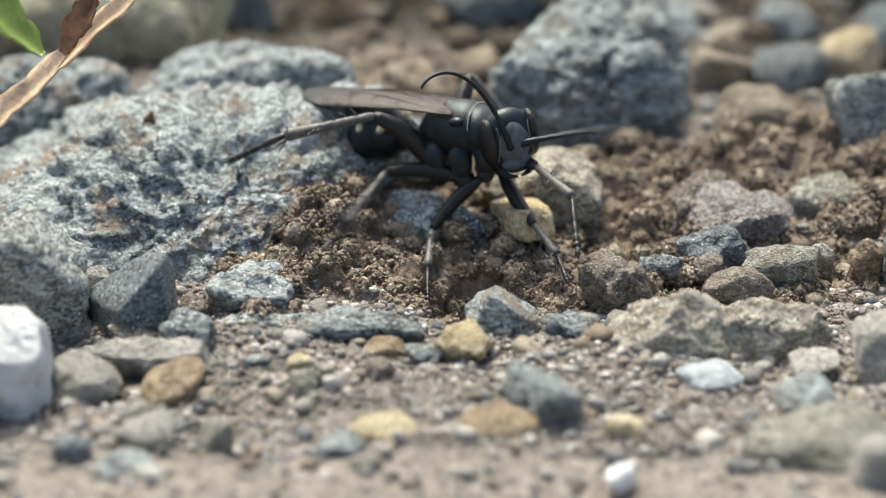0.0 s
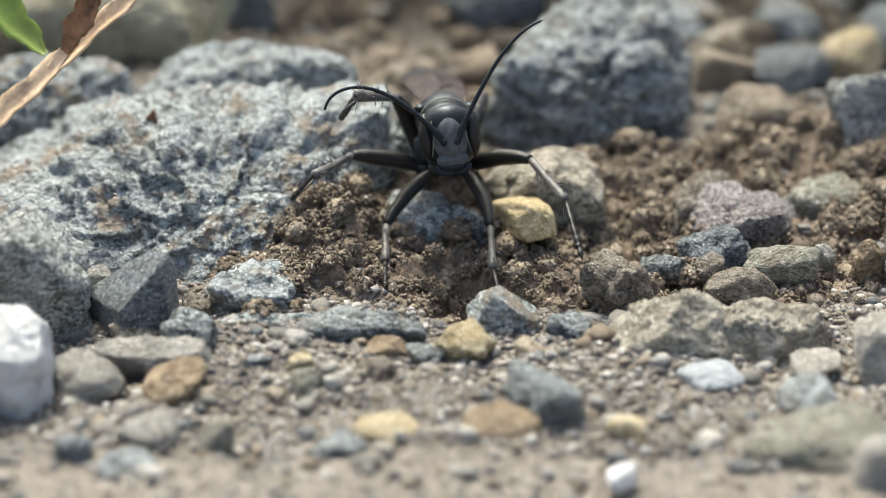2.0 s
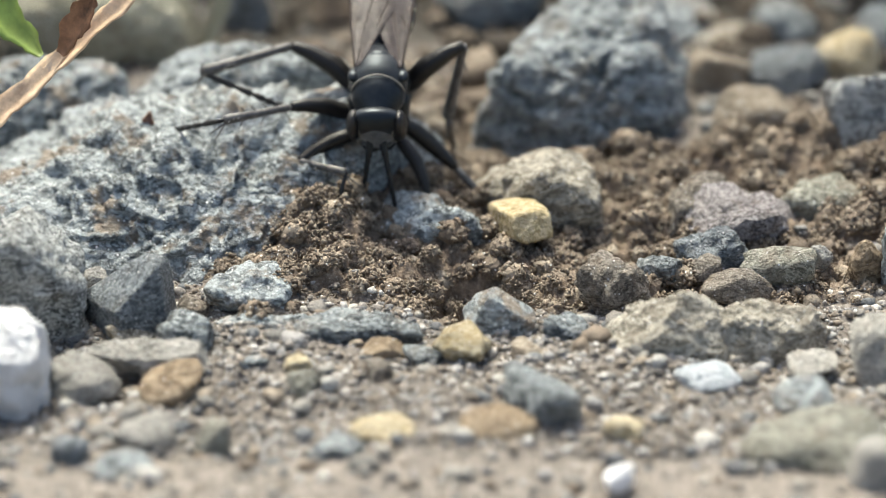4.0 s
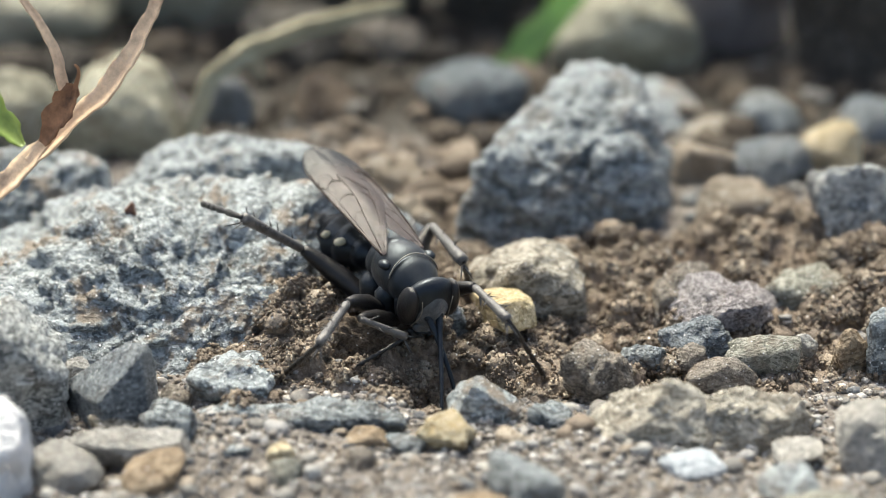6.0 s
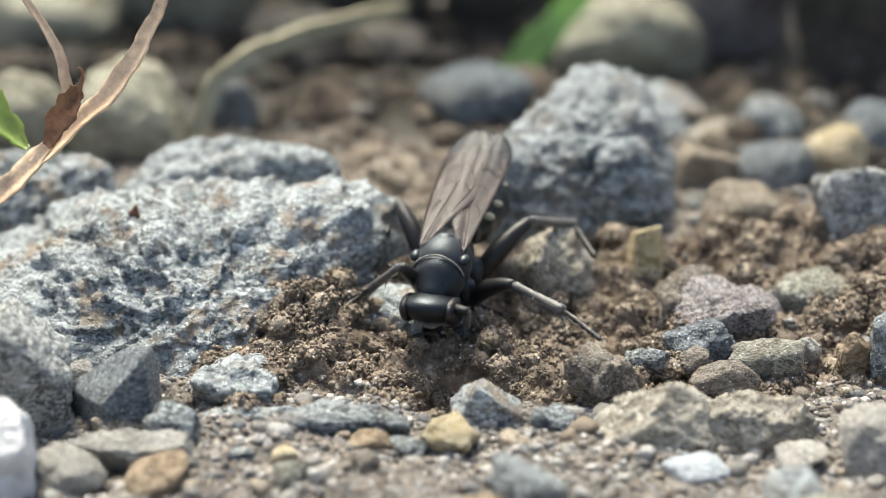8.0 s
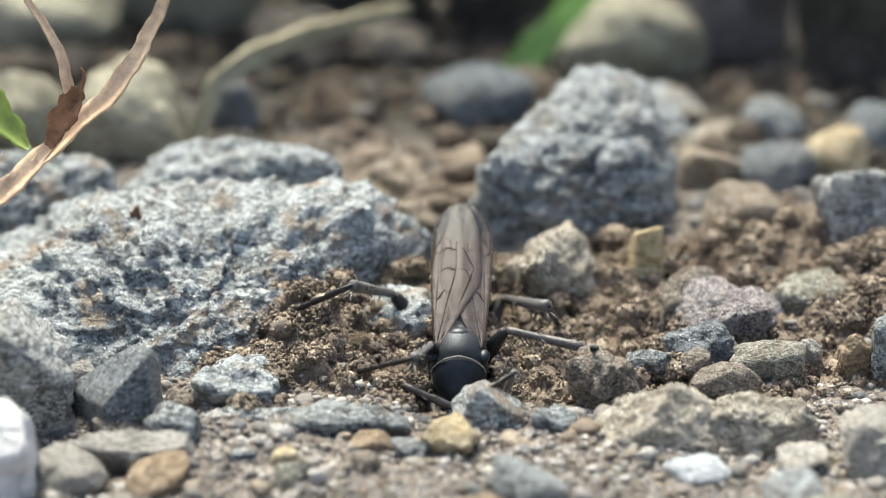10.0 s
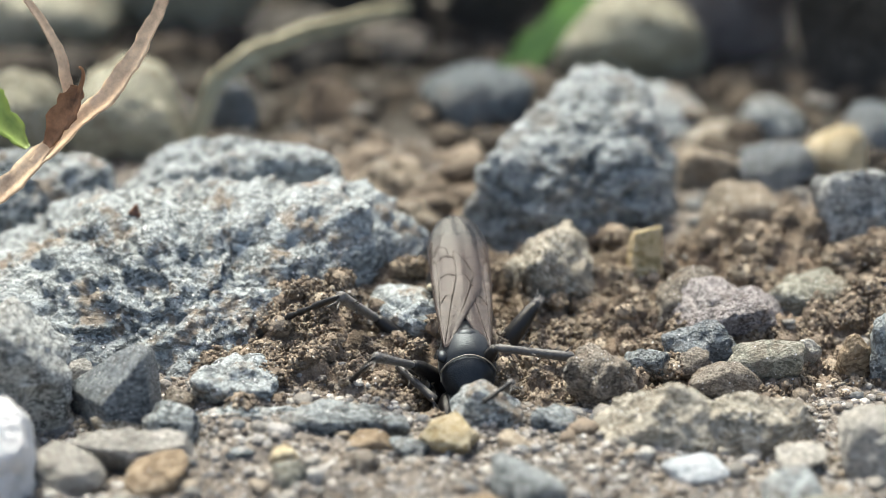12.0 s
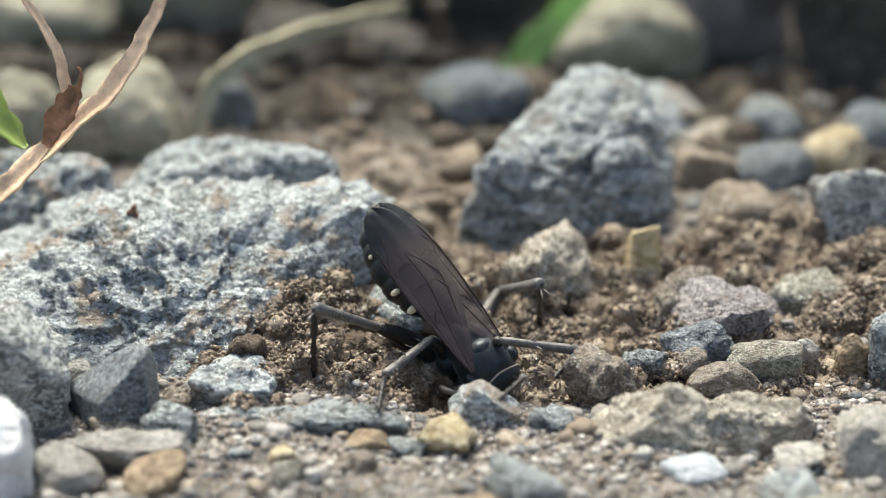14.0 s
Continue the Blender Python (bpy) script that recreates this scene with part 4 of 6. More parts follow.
_v, _f = blade([(0, 0, 0), (0.12, 0, 0.35), (0.19, 0, 0.6), (0.23, 0, 0.85), (0.29, 0, 1.25)], [0.35, 0.75, 0.4, 0.6, 0.1], 0.9, (0, -1, 0), 0.25)
moss_sprig = new("moss_sprig", mesh_of("moss_sprig", np.asarray(_v) * MM, _f, SPRIG))
moss_sprig.matrix_world = pose(-15.96 * MM, -8.50 * MM, 4.58 * MM)
tagged(moss_sprig, "tiny dead reddish moss sprig on the pitted rock", "moss")



# -- the wasp --
HIPS = {"front": (0.6, 1.25, -2.2), "middle": (1.0, 0.15, -2.35), "hind": (0.95, -1.35, -2.1)}
BONES = {"front": (3.9, 2.7, 2.7), "middle": (4.0, 4.0, 4.0), "hind": (4.5, 5.0, 4.6)}


def femur_mesh(length, thick):
    r = [(0, 0.30), (0.06, 0.55), (0.25, 0.95), (0.5, 1.0), (0.78, 0.8), (0.95, 0.6), (1.0, 0.45)]
    return tube([(0, length * t, 0.10 * length * math.sin(math.pi * t)) for t, _ in r], [thick * k for _, k in r], 12)


def tibia_mesh(length, thick, spines, seed):
    rng = random.Random(seed)
    r = [(0, 0.5), (0.05, 0.75), (0.2, 0.72), (0.55, 0.8), (0.85, 0.95), (0.97, 1.0), (1.0, 0.6)]
    pieces = [tube([(0, length * t, 0) for t, _ in r], [thick * k for _, k in r], 10)]
    for i in range(spines):
        t = 0.18 + 0.76 * i / max(1, spines - 1)
        w = rng.uniform(0, 6.28)
        o = Vector((math.cos(w), 0.9, math.sin(w))).normalized()
        p = Vector((0, length * t, 0)) + Vector((math.cos(w), 0, math.sin(w))) * thick * 0.6
        pieces.append(tube([p, p + o * 0.28, p + o * 0.55], [0.045, 0.03, 0.008], 5))
    for w in (0.6, 2.4):
        o = Vector((math.cos(w) * 0.5, 0.9, -0.7)).normalized()
        p = Vector((0, length * 0.97, -thick * 0.6))
        pieces.append(tube([p, p + o * 0.5, p + o * 1.05], [0.06, 0.045, 0.01], 5))
    return joined(*pieces)


def tarsus_mesh(length, thick):
    """Five joints tapering to the claw, in one tube."""
    pts, rad, y = [(0, 0, 0)], [thick * 0.6], 0.0
    for c in (0.42, 0.2, 0.15, 0.09, 0.14):
        l = c * length
        pts += [(0, y + l * 0.3, 0), (0, y + l * 0.86, 0), (0, y + l, 0)]
        rad += [thick * 0.8, thick * 1.05, thick * 0.55]
        y += l
    pts += [(0, y + 0.15, 0.05), (0, y + 0.28, -0.08)]
    rad += [thick * 0.4, thick * 0.1]
    return tube(pts, rad, 8)


def ellipsoid(x, y, z, a, b, c, level=4, warp=None):
    d, f = ball(level)
    p = d * np.array([a, b, c])
    if warp is not None:
        p = warp(p, d)
    return p + np.array([x, y, z]), f


def head_shape(p, d):
    p = p.copy()
    p[:, 1] *= np.where(d[:, 1] < 0, 0.75, 1.0)
    p[:, 0] *= 1 - 0.16 * np.clip(-d[:, 2], 0, 1) ** 1.5
    p[:, 1] += 0.05 * np.cos(6 * d[:, 0]) * np.clip(d[:, 1], 0, 1)
    return p


def wing_sheet(side):
    """Fore wing folded back over the abdomen: base at the origin, tip along -y."""
    n, m, length = 36, 9, 9.6
    def at(t, s):
        tip = math.sqrt(max(0.0, 1 - max(0.0, (t - 0.74) / 0.262) ** 2.0))
        outer = (1.22 + 0.34 * math.sin(math.pi * min(1.0, t * 0.8)) - 0.25) * tip + 0.25
        inner = 0.95 - 1.95 * min(1.0, t / 0.42) ** 0.9
        inner = (inner - 0.25) * tip + 0.25
        x = side * (outer + (inner - outer) * s - 1.1)
        mid = abs(x + side * 1.1)
        z = 1.05 * t - 0.75 * t * t - 0.16 * mid ** 1.6 + 0.03 * math.sin(9 * s + 5 * t) + 0.045 * math.sin(21 * s + 3 * t) * min(1.0, 3 * t) + (0.05 if side > 0 else -0.03)
        return Vector((x, -t * length, z))
    verts, faces = [], []
    for layer in (0, 1):
        for i in range(n + 1):
            for j in range(m + 1):
                verts.append(at(i / n, j / m) - Vector((0, 0, 0.016 * layer)))
    q = (n + 1) * (m + 1)
    for i in range(n):
        for j in range(m):
            a, b = i * (m + 1) + j, (i + 1) * (m + 1) + j
            faces.append((a, b, b + 1, a + 1))
            faces.append((q + a, q + a + 1, q + b + 1, q + b))
    edge = [j for j in range(m + 1)] + [i * (m + 1) + m for i in range(1, n + 1)] + [n * (m + 1) + j for j in range(m - 1, -1, -1)] + [i * (m + 1) for i in range(n - 1, 0, -1)]
    for k, a in enumerate(edge):
        b = edge[(k + 1) % len(edge)]
        faces.append((a, b, q + b, q + a))
    veins = []
    for pts, r in (([(0, 0.04), (0.3, 0.02), (0.62, 0.03), (0.8, 0.08)], 0.075), ([(0, 0.1), (0.3, 0.13), (0.6, 0.16), (0.66, 0.05)], 0.055),
                   ([(0.04, 0.35), (0.3, 0.42), (0.5, 0.5), (0.7, 0.5)], 0.05), ([(0.05, 0.7), (0.3, 0.78), (0.52, 0.86)], 0.045),
                   ([(0.3, 0.13), (0.36, 0.28), (0.36, 0.43)], 0.042), ([(0.5, 0.16), (0.52, 0.34), (0.5, 0.5)], 0.042),
                   ([(0.62, 0.14), (0.66, 0.3), (0.64, 0.5)], 0.042), ([(0.66, 0.05), (0.74, 0.2), (0.72, 0.36), (0.64, 0.38)], 0.042),
                   ([(0.5, 0.5), (0.5, 0.68), (0.42, 0.82)], 0.04), ([(0.7, 0.5), (0.64, 0.66), (0.52, 0.86)], 0.04), ([(0.74, 0.2), (0.86, 0.3)], 0.03)):
        c = spline([at(t, s) for t, s in pts], 5)
        veins.append(tube(c, [r * 0.5] * len(c), 5))
    return (verts, faces), veins


def antenna_mesh(length, curl):
    """Thirteen-jointed feeler from the origin along +z, bending forwards (+y)."""
    n, p, a = 40, Vector((0, 0, 0)), radians(8)
    pts, rad = [], []
    for i in range(n + 1):
        t = i / n
        pts.append(p.copy())
        joint = 1 - 0.14 * (abs(math.sin(math.pi * t * 12)) < 0.25)
        rad.append((0.19 if t < 0.12 else 0.155 - 0.085 * t) * joint)
        a += radians(curl) / n * (0.25 + 3.4 * t ** 3)
        p += Vector((0, math.sin(a), math.cos(a))) * length / n
    return tube(pts, rad, 8)


def build_wasp():
    root = new("spider_wasp")
    tagged(root, "black spider wasp with smoky wings and cream abdomen spots digging", "wasp")
    thorax = part("thorax", *loft([(0, -2.55, -0.35, 0.31, 0.37), (0, -2.4, -0.25, 0.66, 0.69), (0, -2.0, -0.1, 1.01, 1.01), (0, -1.5, 0.02, 1.21, 1.20), (0, -1.15, 0.05, 1.25, 1.21),
                                   (0, -1.02, 0.1, 1.20, 1.20), (0, -0.85, 0.12, 1.32, 1.31), (0, -0.3, 0.1, 1.43, 1.43), (0, 0.4, 0.05, 1.46, 1.43), (0, 0.85, 0.0, 1.41, 1.31),
                                   (0, 0.98, -0.02, 1.32, 1.20), (0, 1.1, -0.02, 1.39, 1.23), (0, 1.5, -0.12, 1.24, 1.06), (0, 1.85, -0.22, 0.98, 0.84), (0, 2.2, -0.28, 0.62, 0.54), (0, 2.5, -0.3, 0.44, 0.41)], 28),
                  CHITIN_GREY, root)
    d, f = ellipsoid(0, -0.55, 1.18, 0.58, 0.45, 0.36, 3)
    part("scutellum", d, f, CHITIN, thorax)
    arc = [(1.41 * math.cos(w), 0.97 + 0.16 * abs(math.cos(w)), 0.0 + 1.32 * math.sin(w)) for w in np.linspace(0.25, math.pi - 0.25, 24)]
    part("collar_band", *tube(arc, [0.042] * 24, 6), BAND, thorax, "thin pale band on the collar")
    for s in (-1, 1):
        d, f = ellipsoid(s * 1.25, 0.45, 0.78, 0.3, 0.42, 0.25, 3)
        part("wing_shoulder", d, f, CHITIN, thorax)
    # abdomen, drooping a little behind the waist
    rings, y = [(0, 0.0, 0, 0.22, 0.22), (0, -0.35, -0.02, 0.3, 0.3)], -0.35
    shape = [(0.9, 0.95, 0.9), (1.15, 1.42, 1.35), (1.25, 1.58, 1.48), (1.2, 1.42, 1.35), (1.0, 1.08, 1.05), (0.8, 0.62, 0.62)]
    for l, w, hgt in shape:
        w0, h0 = rings[-1][3], rings[-1][4]
        rings += [(0, y - l * 0.12, 0, w0 * 0.98 + 0.02 * w, h0 * 0.98 + 0.02 * hgt), (0, y - l * 0.55, 0, (w0 + w) / 2 + 0.14, (h0 + hgt) / 2 + 0.12), (0, y - l * 0.97, 0, w + 0.02, hgt + 0.02), (0, y - l, 0, w - 0.05, hgt - 0.05)]
        y -= l
    rings += [(0, y - 0.4, -0.05, 0.2, 0.22), (0, y - 0.6, -0.08, 0.04, 0.05)]
    abdomen = part("abdomen", *loft(rings, 24), CHITIN, root, "glossy black abdomen")
    for yy, w, sz in ((-1.75, 1.42, 0.30), (-2.95, 1.58, 0.26), (-5.2, 1.25, 0.2)):
        for s in (-1, 1):
            ang = radians(30)
            d, f = ellipsoid(s * w * math.cos(ang), yy, w * 0.95 * math.sin(ang), sz * 1.15, sz * 0.62, sz * 0.7, 3)
            part("cream_spot", d, f, CREAM, abdomen, "cream-white spot")
    abdomen.matrix_basis = pose(0, -2.5 * MM, -0.35 * MM, 6, 0, 0)
    # head
    d, f = ellipsoid(0, 0, 0, 1.56, 0.95, 1.68, 5, head_shape)
    head = part("head", d, f, CHITIN, root, "black head with grey down on the face")
    d, f = ellipsoid(0, 0.13, -0.04, 1.12, 0.97, 1.46, 5, head_shape)
    part("face", d, f, FACE, head, "silver-grey downy face")
    for s in (-1, 1):
        d, f = ellipsoid(s * 1.16, 0.16, 0.18, 0.40, 0.74, 1.22, 4)
        part("eye", d, f, EYE, head, "dark compound eye")
        part("eye_rim", *tube(spline([(s * 0.86, 0.74, 1.05), (s * 0.80, 0.90, 0.5), (s * 0.86, 0.90, -0.1), (s * 1.0, 0.74, -0.75)], 5), [0.026] * 16, 5), BAND, head, "pale inner eye line")
        part("mandible", *tube(spline([(s * 0.75, 0.55, -1.32), (s * 0.6, 0.75, -1.58), (s * 0.1, 0.92, -1.7)], 4), [0.2, 0.2, 0.19, 0.18, 0.17, 0.15, 0.12, 0.09, 0.05], 7), CHITIN, head)
    d, f = ellipsoid(0, 0.72, -1.0, 0.8, 0.28, 0.42, 4)
    part("clypeus", d, f, FACE, head)
    d, f = ellipsoid(0, 0.80, -1.38, 0.55, 0.2, 0.14, 3)
    part("lip", d, f, CHITIN, head)
    feelers = []
    for s in (-1, 1):
        v, q = antenna_mesh(7.5, 120 if s > 0 else 42)
        feelers.append(part("antenna", v, q, CHITIN, root))
        d, f = ellipsoid(0, 0, 0, 0.24, 0.24, 0.24, 3)
        part("socket", d, f, CHITIN, feelers[-1])
    wings = []
    for s in (1, -1):
        (v, q), veins = wing_sheet(s)
        w = part("wing", v, q, WING, root, "smoky translucent wing")
        for vein in veins:
            part("vein", *vein, VEIN, w, "dark wing vein")
        wings.append(w)
    legs = {}
    for pair in ("front", "middle", "hind"):
        lf, lt, la = BONES[pair]
        th = {"front": 0.38, "middle": 0.46, "hind": 0.54}[pair]
        for side in (1, -1):
            v, q = joined(ellipsoid(0, 0, 0, th * 1.15, th * 1.3, th * 1.15, 2), femur_mesh(lf, th))
            hx, hy, hz = HIPS[pair]
            part("coxa", *tube([(side * hx * 0.75, hy + 0.1, -0.6), (side * (hx + 0.02), hy + 0.06, -1.0), (side * (hx + 0.03), hy + 0.02, hz + 0.6), (side * hx, hy, hz)], [th * 1.1, th * 1.35, th * 1.15, th * 0.85], 12), CHITIN_GREY, thorax)
            leg = part("leg", v, q, CHITIN_BROWN, root)
            tib = part("tibia", *tibia_mesh(lt, th * 0.60, {"front": 5, "middle": 12, "hind": 16}[pair], side + 7), LEG_DOWN, leg, "spiny grey-downed shin")
            tar = part("tarsus", *tarsus_mesh(la, th * 0.34), CHITIN_BROWN, leg)
            legs[pair, side] = (leg, tib, tar)
    return root, head, abdomen, feelers, wings, legs


WASP, HEAD, ABDOMEN, FEELERS, WINGS, LEGS = build_wasp()


# -- what moves --
def track(rows, t):
    """Smooth value of a table of (seconds, values...) at t."""
    k = 0
    while k < len(rows) - 2 and rows[k + 1][0] <= t:
        k += 1
    a, b = rows[k], rows[min(k + 1, len(rows) - 1)]
    s = 0.0 if b[0] == a[0] else min(1.0, max(0.0, (t - a[0]) / (b[0] - a[0])))
    s = s * s * (3 - 2 * s) if b[0] - a[0] > 0.15 else s
    return [p + (q - p) * s for p, q in zip(a[1:], b[1:])]


def bone(base, tip, up):
    """Pose of a limb piece whose +y runs from base to tip (mm, in its parent's space) with +z towards up."""
    y = (tip - base).normalized()
    x = y.cross(up)
    x = x.normalized() if x.length > 1e-5 else y.orthogonal().normalized()
    z = x.cross(y)
    m = Matrix((x, y, z)).transposed().to_4x4()
    m.translation = base * MM
    return m


def leg_poses(pair, side, body, foot, swivel=0.0, turn=0.0, steep=37.0):
    """Poses of thigh, shin and tarsus for the foot at a place in the world (mm)."""
    lf, lt, la = BONES[pair]
    hx, hy, hz = HIPS[pair]
    hip = Vector((hx * side, hy, hz))
    inv = body.inverted()
    f = inv @ (Vector(foot) * MM) / MM
    up = (inv.to_3x3() @ Vector((0, 0, 1))).normalized()
    out = Vector((side, {"front": 0.5, "middle": 0.0, "hind": -0.6}[pair], 0)).normalized()
    flat = f - hip
    flat = (flat - up * flat.dot(up))
    away = flat.normalized() if flat.length > 0.3 else out
    away = Matrix.Rotation(radians(turn), 3, up) @ away
    ankle = f - (away * math.cos(radians(steep)) - up * math.sin(radians(steep))) * la * 0.97
    d = ankle - hip
    reach = (lf + lt) * 0.985
    if d.length > reach:
        ankle = hip + d.normalized() * reach
        toe = f - ankle
        f = ankle + toe.normalized() * la
        d = ankle - hip
    if d.length < abs(lf - lt) + 0.8:
        d = d.normalized() * (abs(lf - lt) + 0.8)
        ankle = hip + d
    c = (lf * lf + d.length_squared - lt * lt) / (2 * d.length)
    h = math.sqrt(max(0.0, lf * lf - c * c))
    n = d.normalized()
    bend = up * 0.75 + out * (0.9 if pair == "hind" else 0.55)
    bend = (bend - n * bend.dot(n)).normalized()
    bend = Matrix.Rotation(radians(swivel), 3, n) @ bend
    knee = hip + n * c + bend * h
    toe = ankle + (f - ankle).normalized() * la
    m = bone(hip, knee, bend)
    mi = m.inverted()
    def to(v):
        return mi @ (v * MM) / MM
    return m, bone(to(knee), to(ankle), mi.to_3x3() @ up), bone(to(ankle), to(toe), mi.to_3x3() @ up)


BODY = [
    (0, 0.31, -11.1, 5.9, 11, 0, 238),
    (0.2, 0.37, -11.1, 5.9, 11, 0, 230),
    (0.4, 0.32, -11.1, 5.9, 11, 0, 222),
    (0.65, 0.29, -11.18, 5.9, 11, 0, 219),
    (0.8, -0.02, -10.97, 5.9, 19, 0, 199),
    (1, -0.17, -10.98, 5.9, 19, 0, 197),
    (1.4, -0.52, -10.68, 5.9, 18, 0, 192),
    (1.6, -0.69, -10.52, 5.9, 17, 0, 188),
    (2.2, -0.85, -10.14, 5.9, 16, 0, 186),
    (2.3, -1.6, -8.5, 6, 17, 0, 184),
    (2.4, -2.51, -8.52, 6.4, 20, 0, 184),
    (2.5, -3.04, -8.39, 6.8, 12, 0, 186),
    (2.6, -3.25, -8.66, 7.1, 8, 0, 188),
    (2.7, -3.27, -9.73, 7.5, -2, 0, 188),
    (3.3, -3.64, -9.43, 7.5, -15, 0, 186),
    (4, -3.94, -8.57, 7.5, -18, 0, 178),
    (4.8, -4.8, -7.51, 7.5, 0.95, 0, 164.48),
    (4.9, -4.97, -4.67, 7.5, 6.49, 0, 166.4),
    (5, -4.85, -6.29, 7.5, 1.74, 0, 166.67),
    (5.1, -4.55, -7.9, 7.5, -2.81, 0, 170.56),
    (5.2, -6.71, -11.73, 6.1, -2.61, 0, 160.13),
    (5.3, -5.48, -10.54, 6.08, 0.4, 0, 182.02),
    (5.4, -4.39, -9.07, 6.05, 0.99, 0, 197.32),
    (5.6, -3.27, -11.11, 6, -1.41, 0, 198.89),
    (5.7, -2.42, -13.54, 5.15, -6.85, 0, 212.97),
    (5.8, -1.88, -14.43, 4.3, -1.65, 0, 210.02),
    (6, -1.88, -14.02, 4.3, -1.57, 0, 209.28),
    (6.1, -1.69, -13.25, 4.3, -3.17, 0, 215.59),
    (6.2, -2.85, -12.95, 4.8, -10.03, 0, 190.77),
    (6.3, -3.32, -12.27, 5.3, 3.91, 0, 183.71),
    (6.4, -3.73, -11.48, 5.3, 4.79, 0, 180.27),
    (6.5, -3.9, -10.31, 5.3, -2.52, 0, 167.55),
    (6.6, -2.48, -8, 5.15, 6.03, 0, 149.42),
    (6.7, 0.08, -8.04, 5.32, 3.59, 0, 133.85),
    (6.8, 2.03, -10.95, 5.55, 3.69, 0, 153.48),
    (6.9, 2.12, -11.36, 5.87, 0.93, 0, 153.26),
    (7, 2.51, -11.38, 6.2, 6.71, 0, 155.32),
    (7.1, 3.12, -8.99, 6.52, 10.35, 0, 154.86),
    (7.2, 4.07, -7.36, 6.52, 7.17, 0, 162.63),
    (7.3, 4.47, -6.52, 6.52, 8.05, 0, 163.07),
    (7.4, 4.76, -7.32, 6.52, 2.8, 0, 160.1),
    (7.5, 4.65, -5.66, 6.52, 10.2, 0, 157.74),
    (7.6, 4.66, -6.69, 6.52, 7.29, 0, 174.24),
    (7.7, 3.37, -8.26, 5.96, 6.47, 0, 175.5),
    (7.8, 1.51, -10.39, 5.41, 1.84, 0, 169.57),
    (7.9, 0.39, -13.19, 4.7, -11.54, 0, 166.45),
    (8, -0.01, -12.16, 4, -13.41, 0, 164.35),
    (8.1, 0.13, -11.4, 4.15, -11.46, 0, 164.89),
    (8.2, 0.66, -7.92, 4.3, -1.83, 0, 168.68),
    (8.8, 0.84, -11.14, 3.6, -7.9, 0, 171.32),
    (9.4, 0.75, -13.69, 0.8, -13.79, 0, 176.3),
    (10.3, 0.68, -16.68, 0.4, -26.88, 0, 178.72),
    (10.4, 1.02, -15.7, 0.4, -20.8, 0, 186.24),
    (10.5, 1.24, -15.83, 0.4, -18.48, 0, 185.65),
    (10.6, 1.33, -15.47, 0.4, -16.96, 0, 188.92),
    (10.8, 1.5, -16.07, 4.1, 3.79, 0, 195.73),
    (11, 1.96, -15.95, 0.4, -27.57, 0, 204.86),
    (11.2, 1.59, -16.2, 0.4, -29.86, 0, 187.84),
    (11.4, 0.91, -17.29, 0.4, -40.08, 0, 184.41),
    (11.8, 1.42, -15.56, 0.4, -41.51, 0, 179.82),
    (12, 1.14, -15.92, 0.4, -18.36, 0, 183.94),
    (12.2, 1.12, -16.62, 0.4, -21.73, 0, 184.48),
    (12.4, 1, -16.76, 0.4, -25.23, 0, 178.13),
    (12.6, 1.18, -16.5, 0.4, -24.11, 0, 182.1),
    (12.7, 1.29, -16.65, 0.4, -23.49, 0, 189.17),
    (12.8, 1.01, -16.14, 2, -8.63, 0, 191.82),
    (12.9, 0.9, -15.73, 3.4, 0.23, 0, 194.28),
    (13, 0.82, -15.03, 3.4, -4.75, 0, 195.93),
    (13.1, 1.29, -15.59, 3.4, -2.69, 0, 200.7),
    (13.2, 1.1, -15.35, 3.4, -2.87, 0, 198.5),
    (13.3, 0.55, -12.02, 3.4, -1.48, 0, 197.29),
    (13.4, 1.02, -13.94, 2, -9.64, 0, 202.71),
    (13.5, 1.25, -14.71, 0.4, -25.34, 8, 202.79),
    (13.6, 1.43, -15.06, 0.4, -21.46, 10, 201.83),
    (13.8, 1.78, -15.07, 0.4, -35.47, 18, 208.66),
    (14, 2.07, -16.33, 0.4, -45.81, 22, 213.27),
]
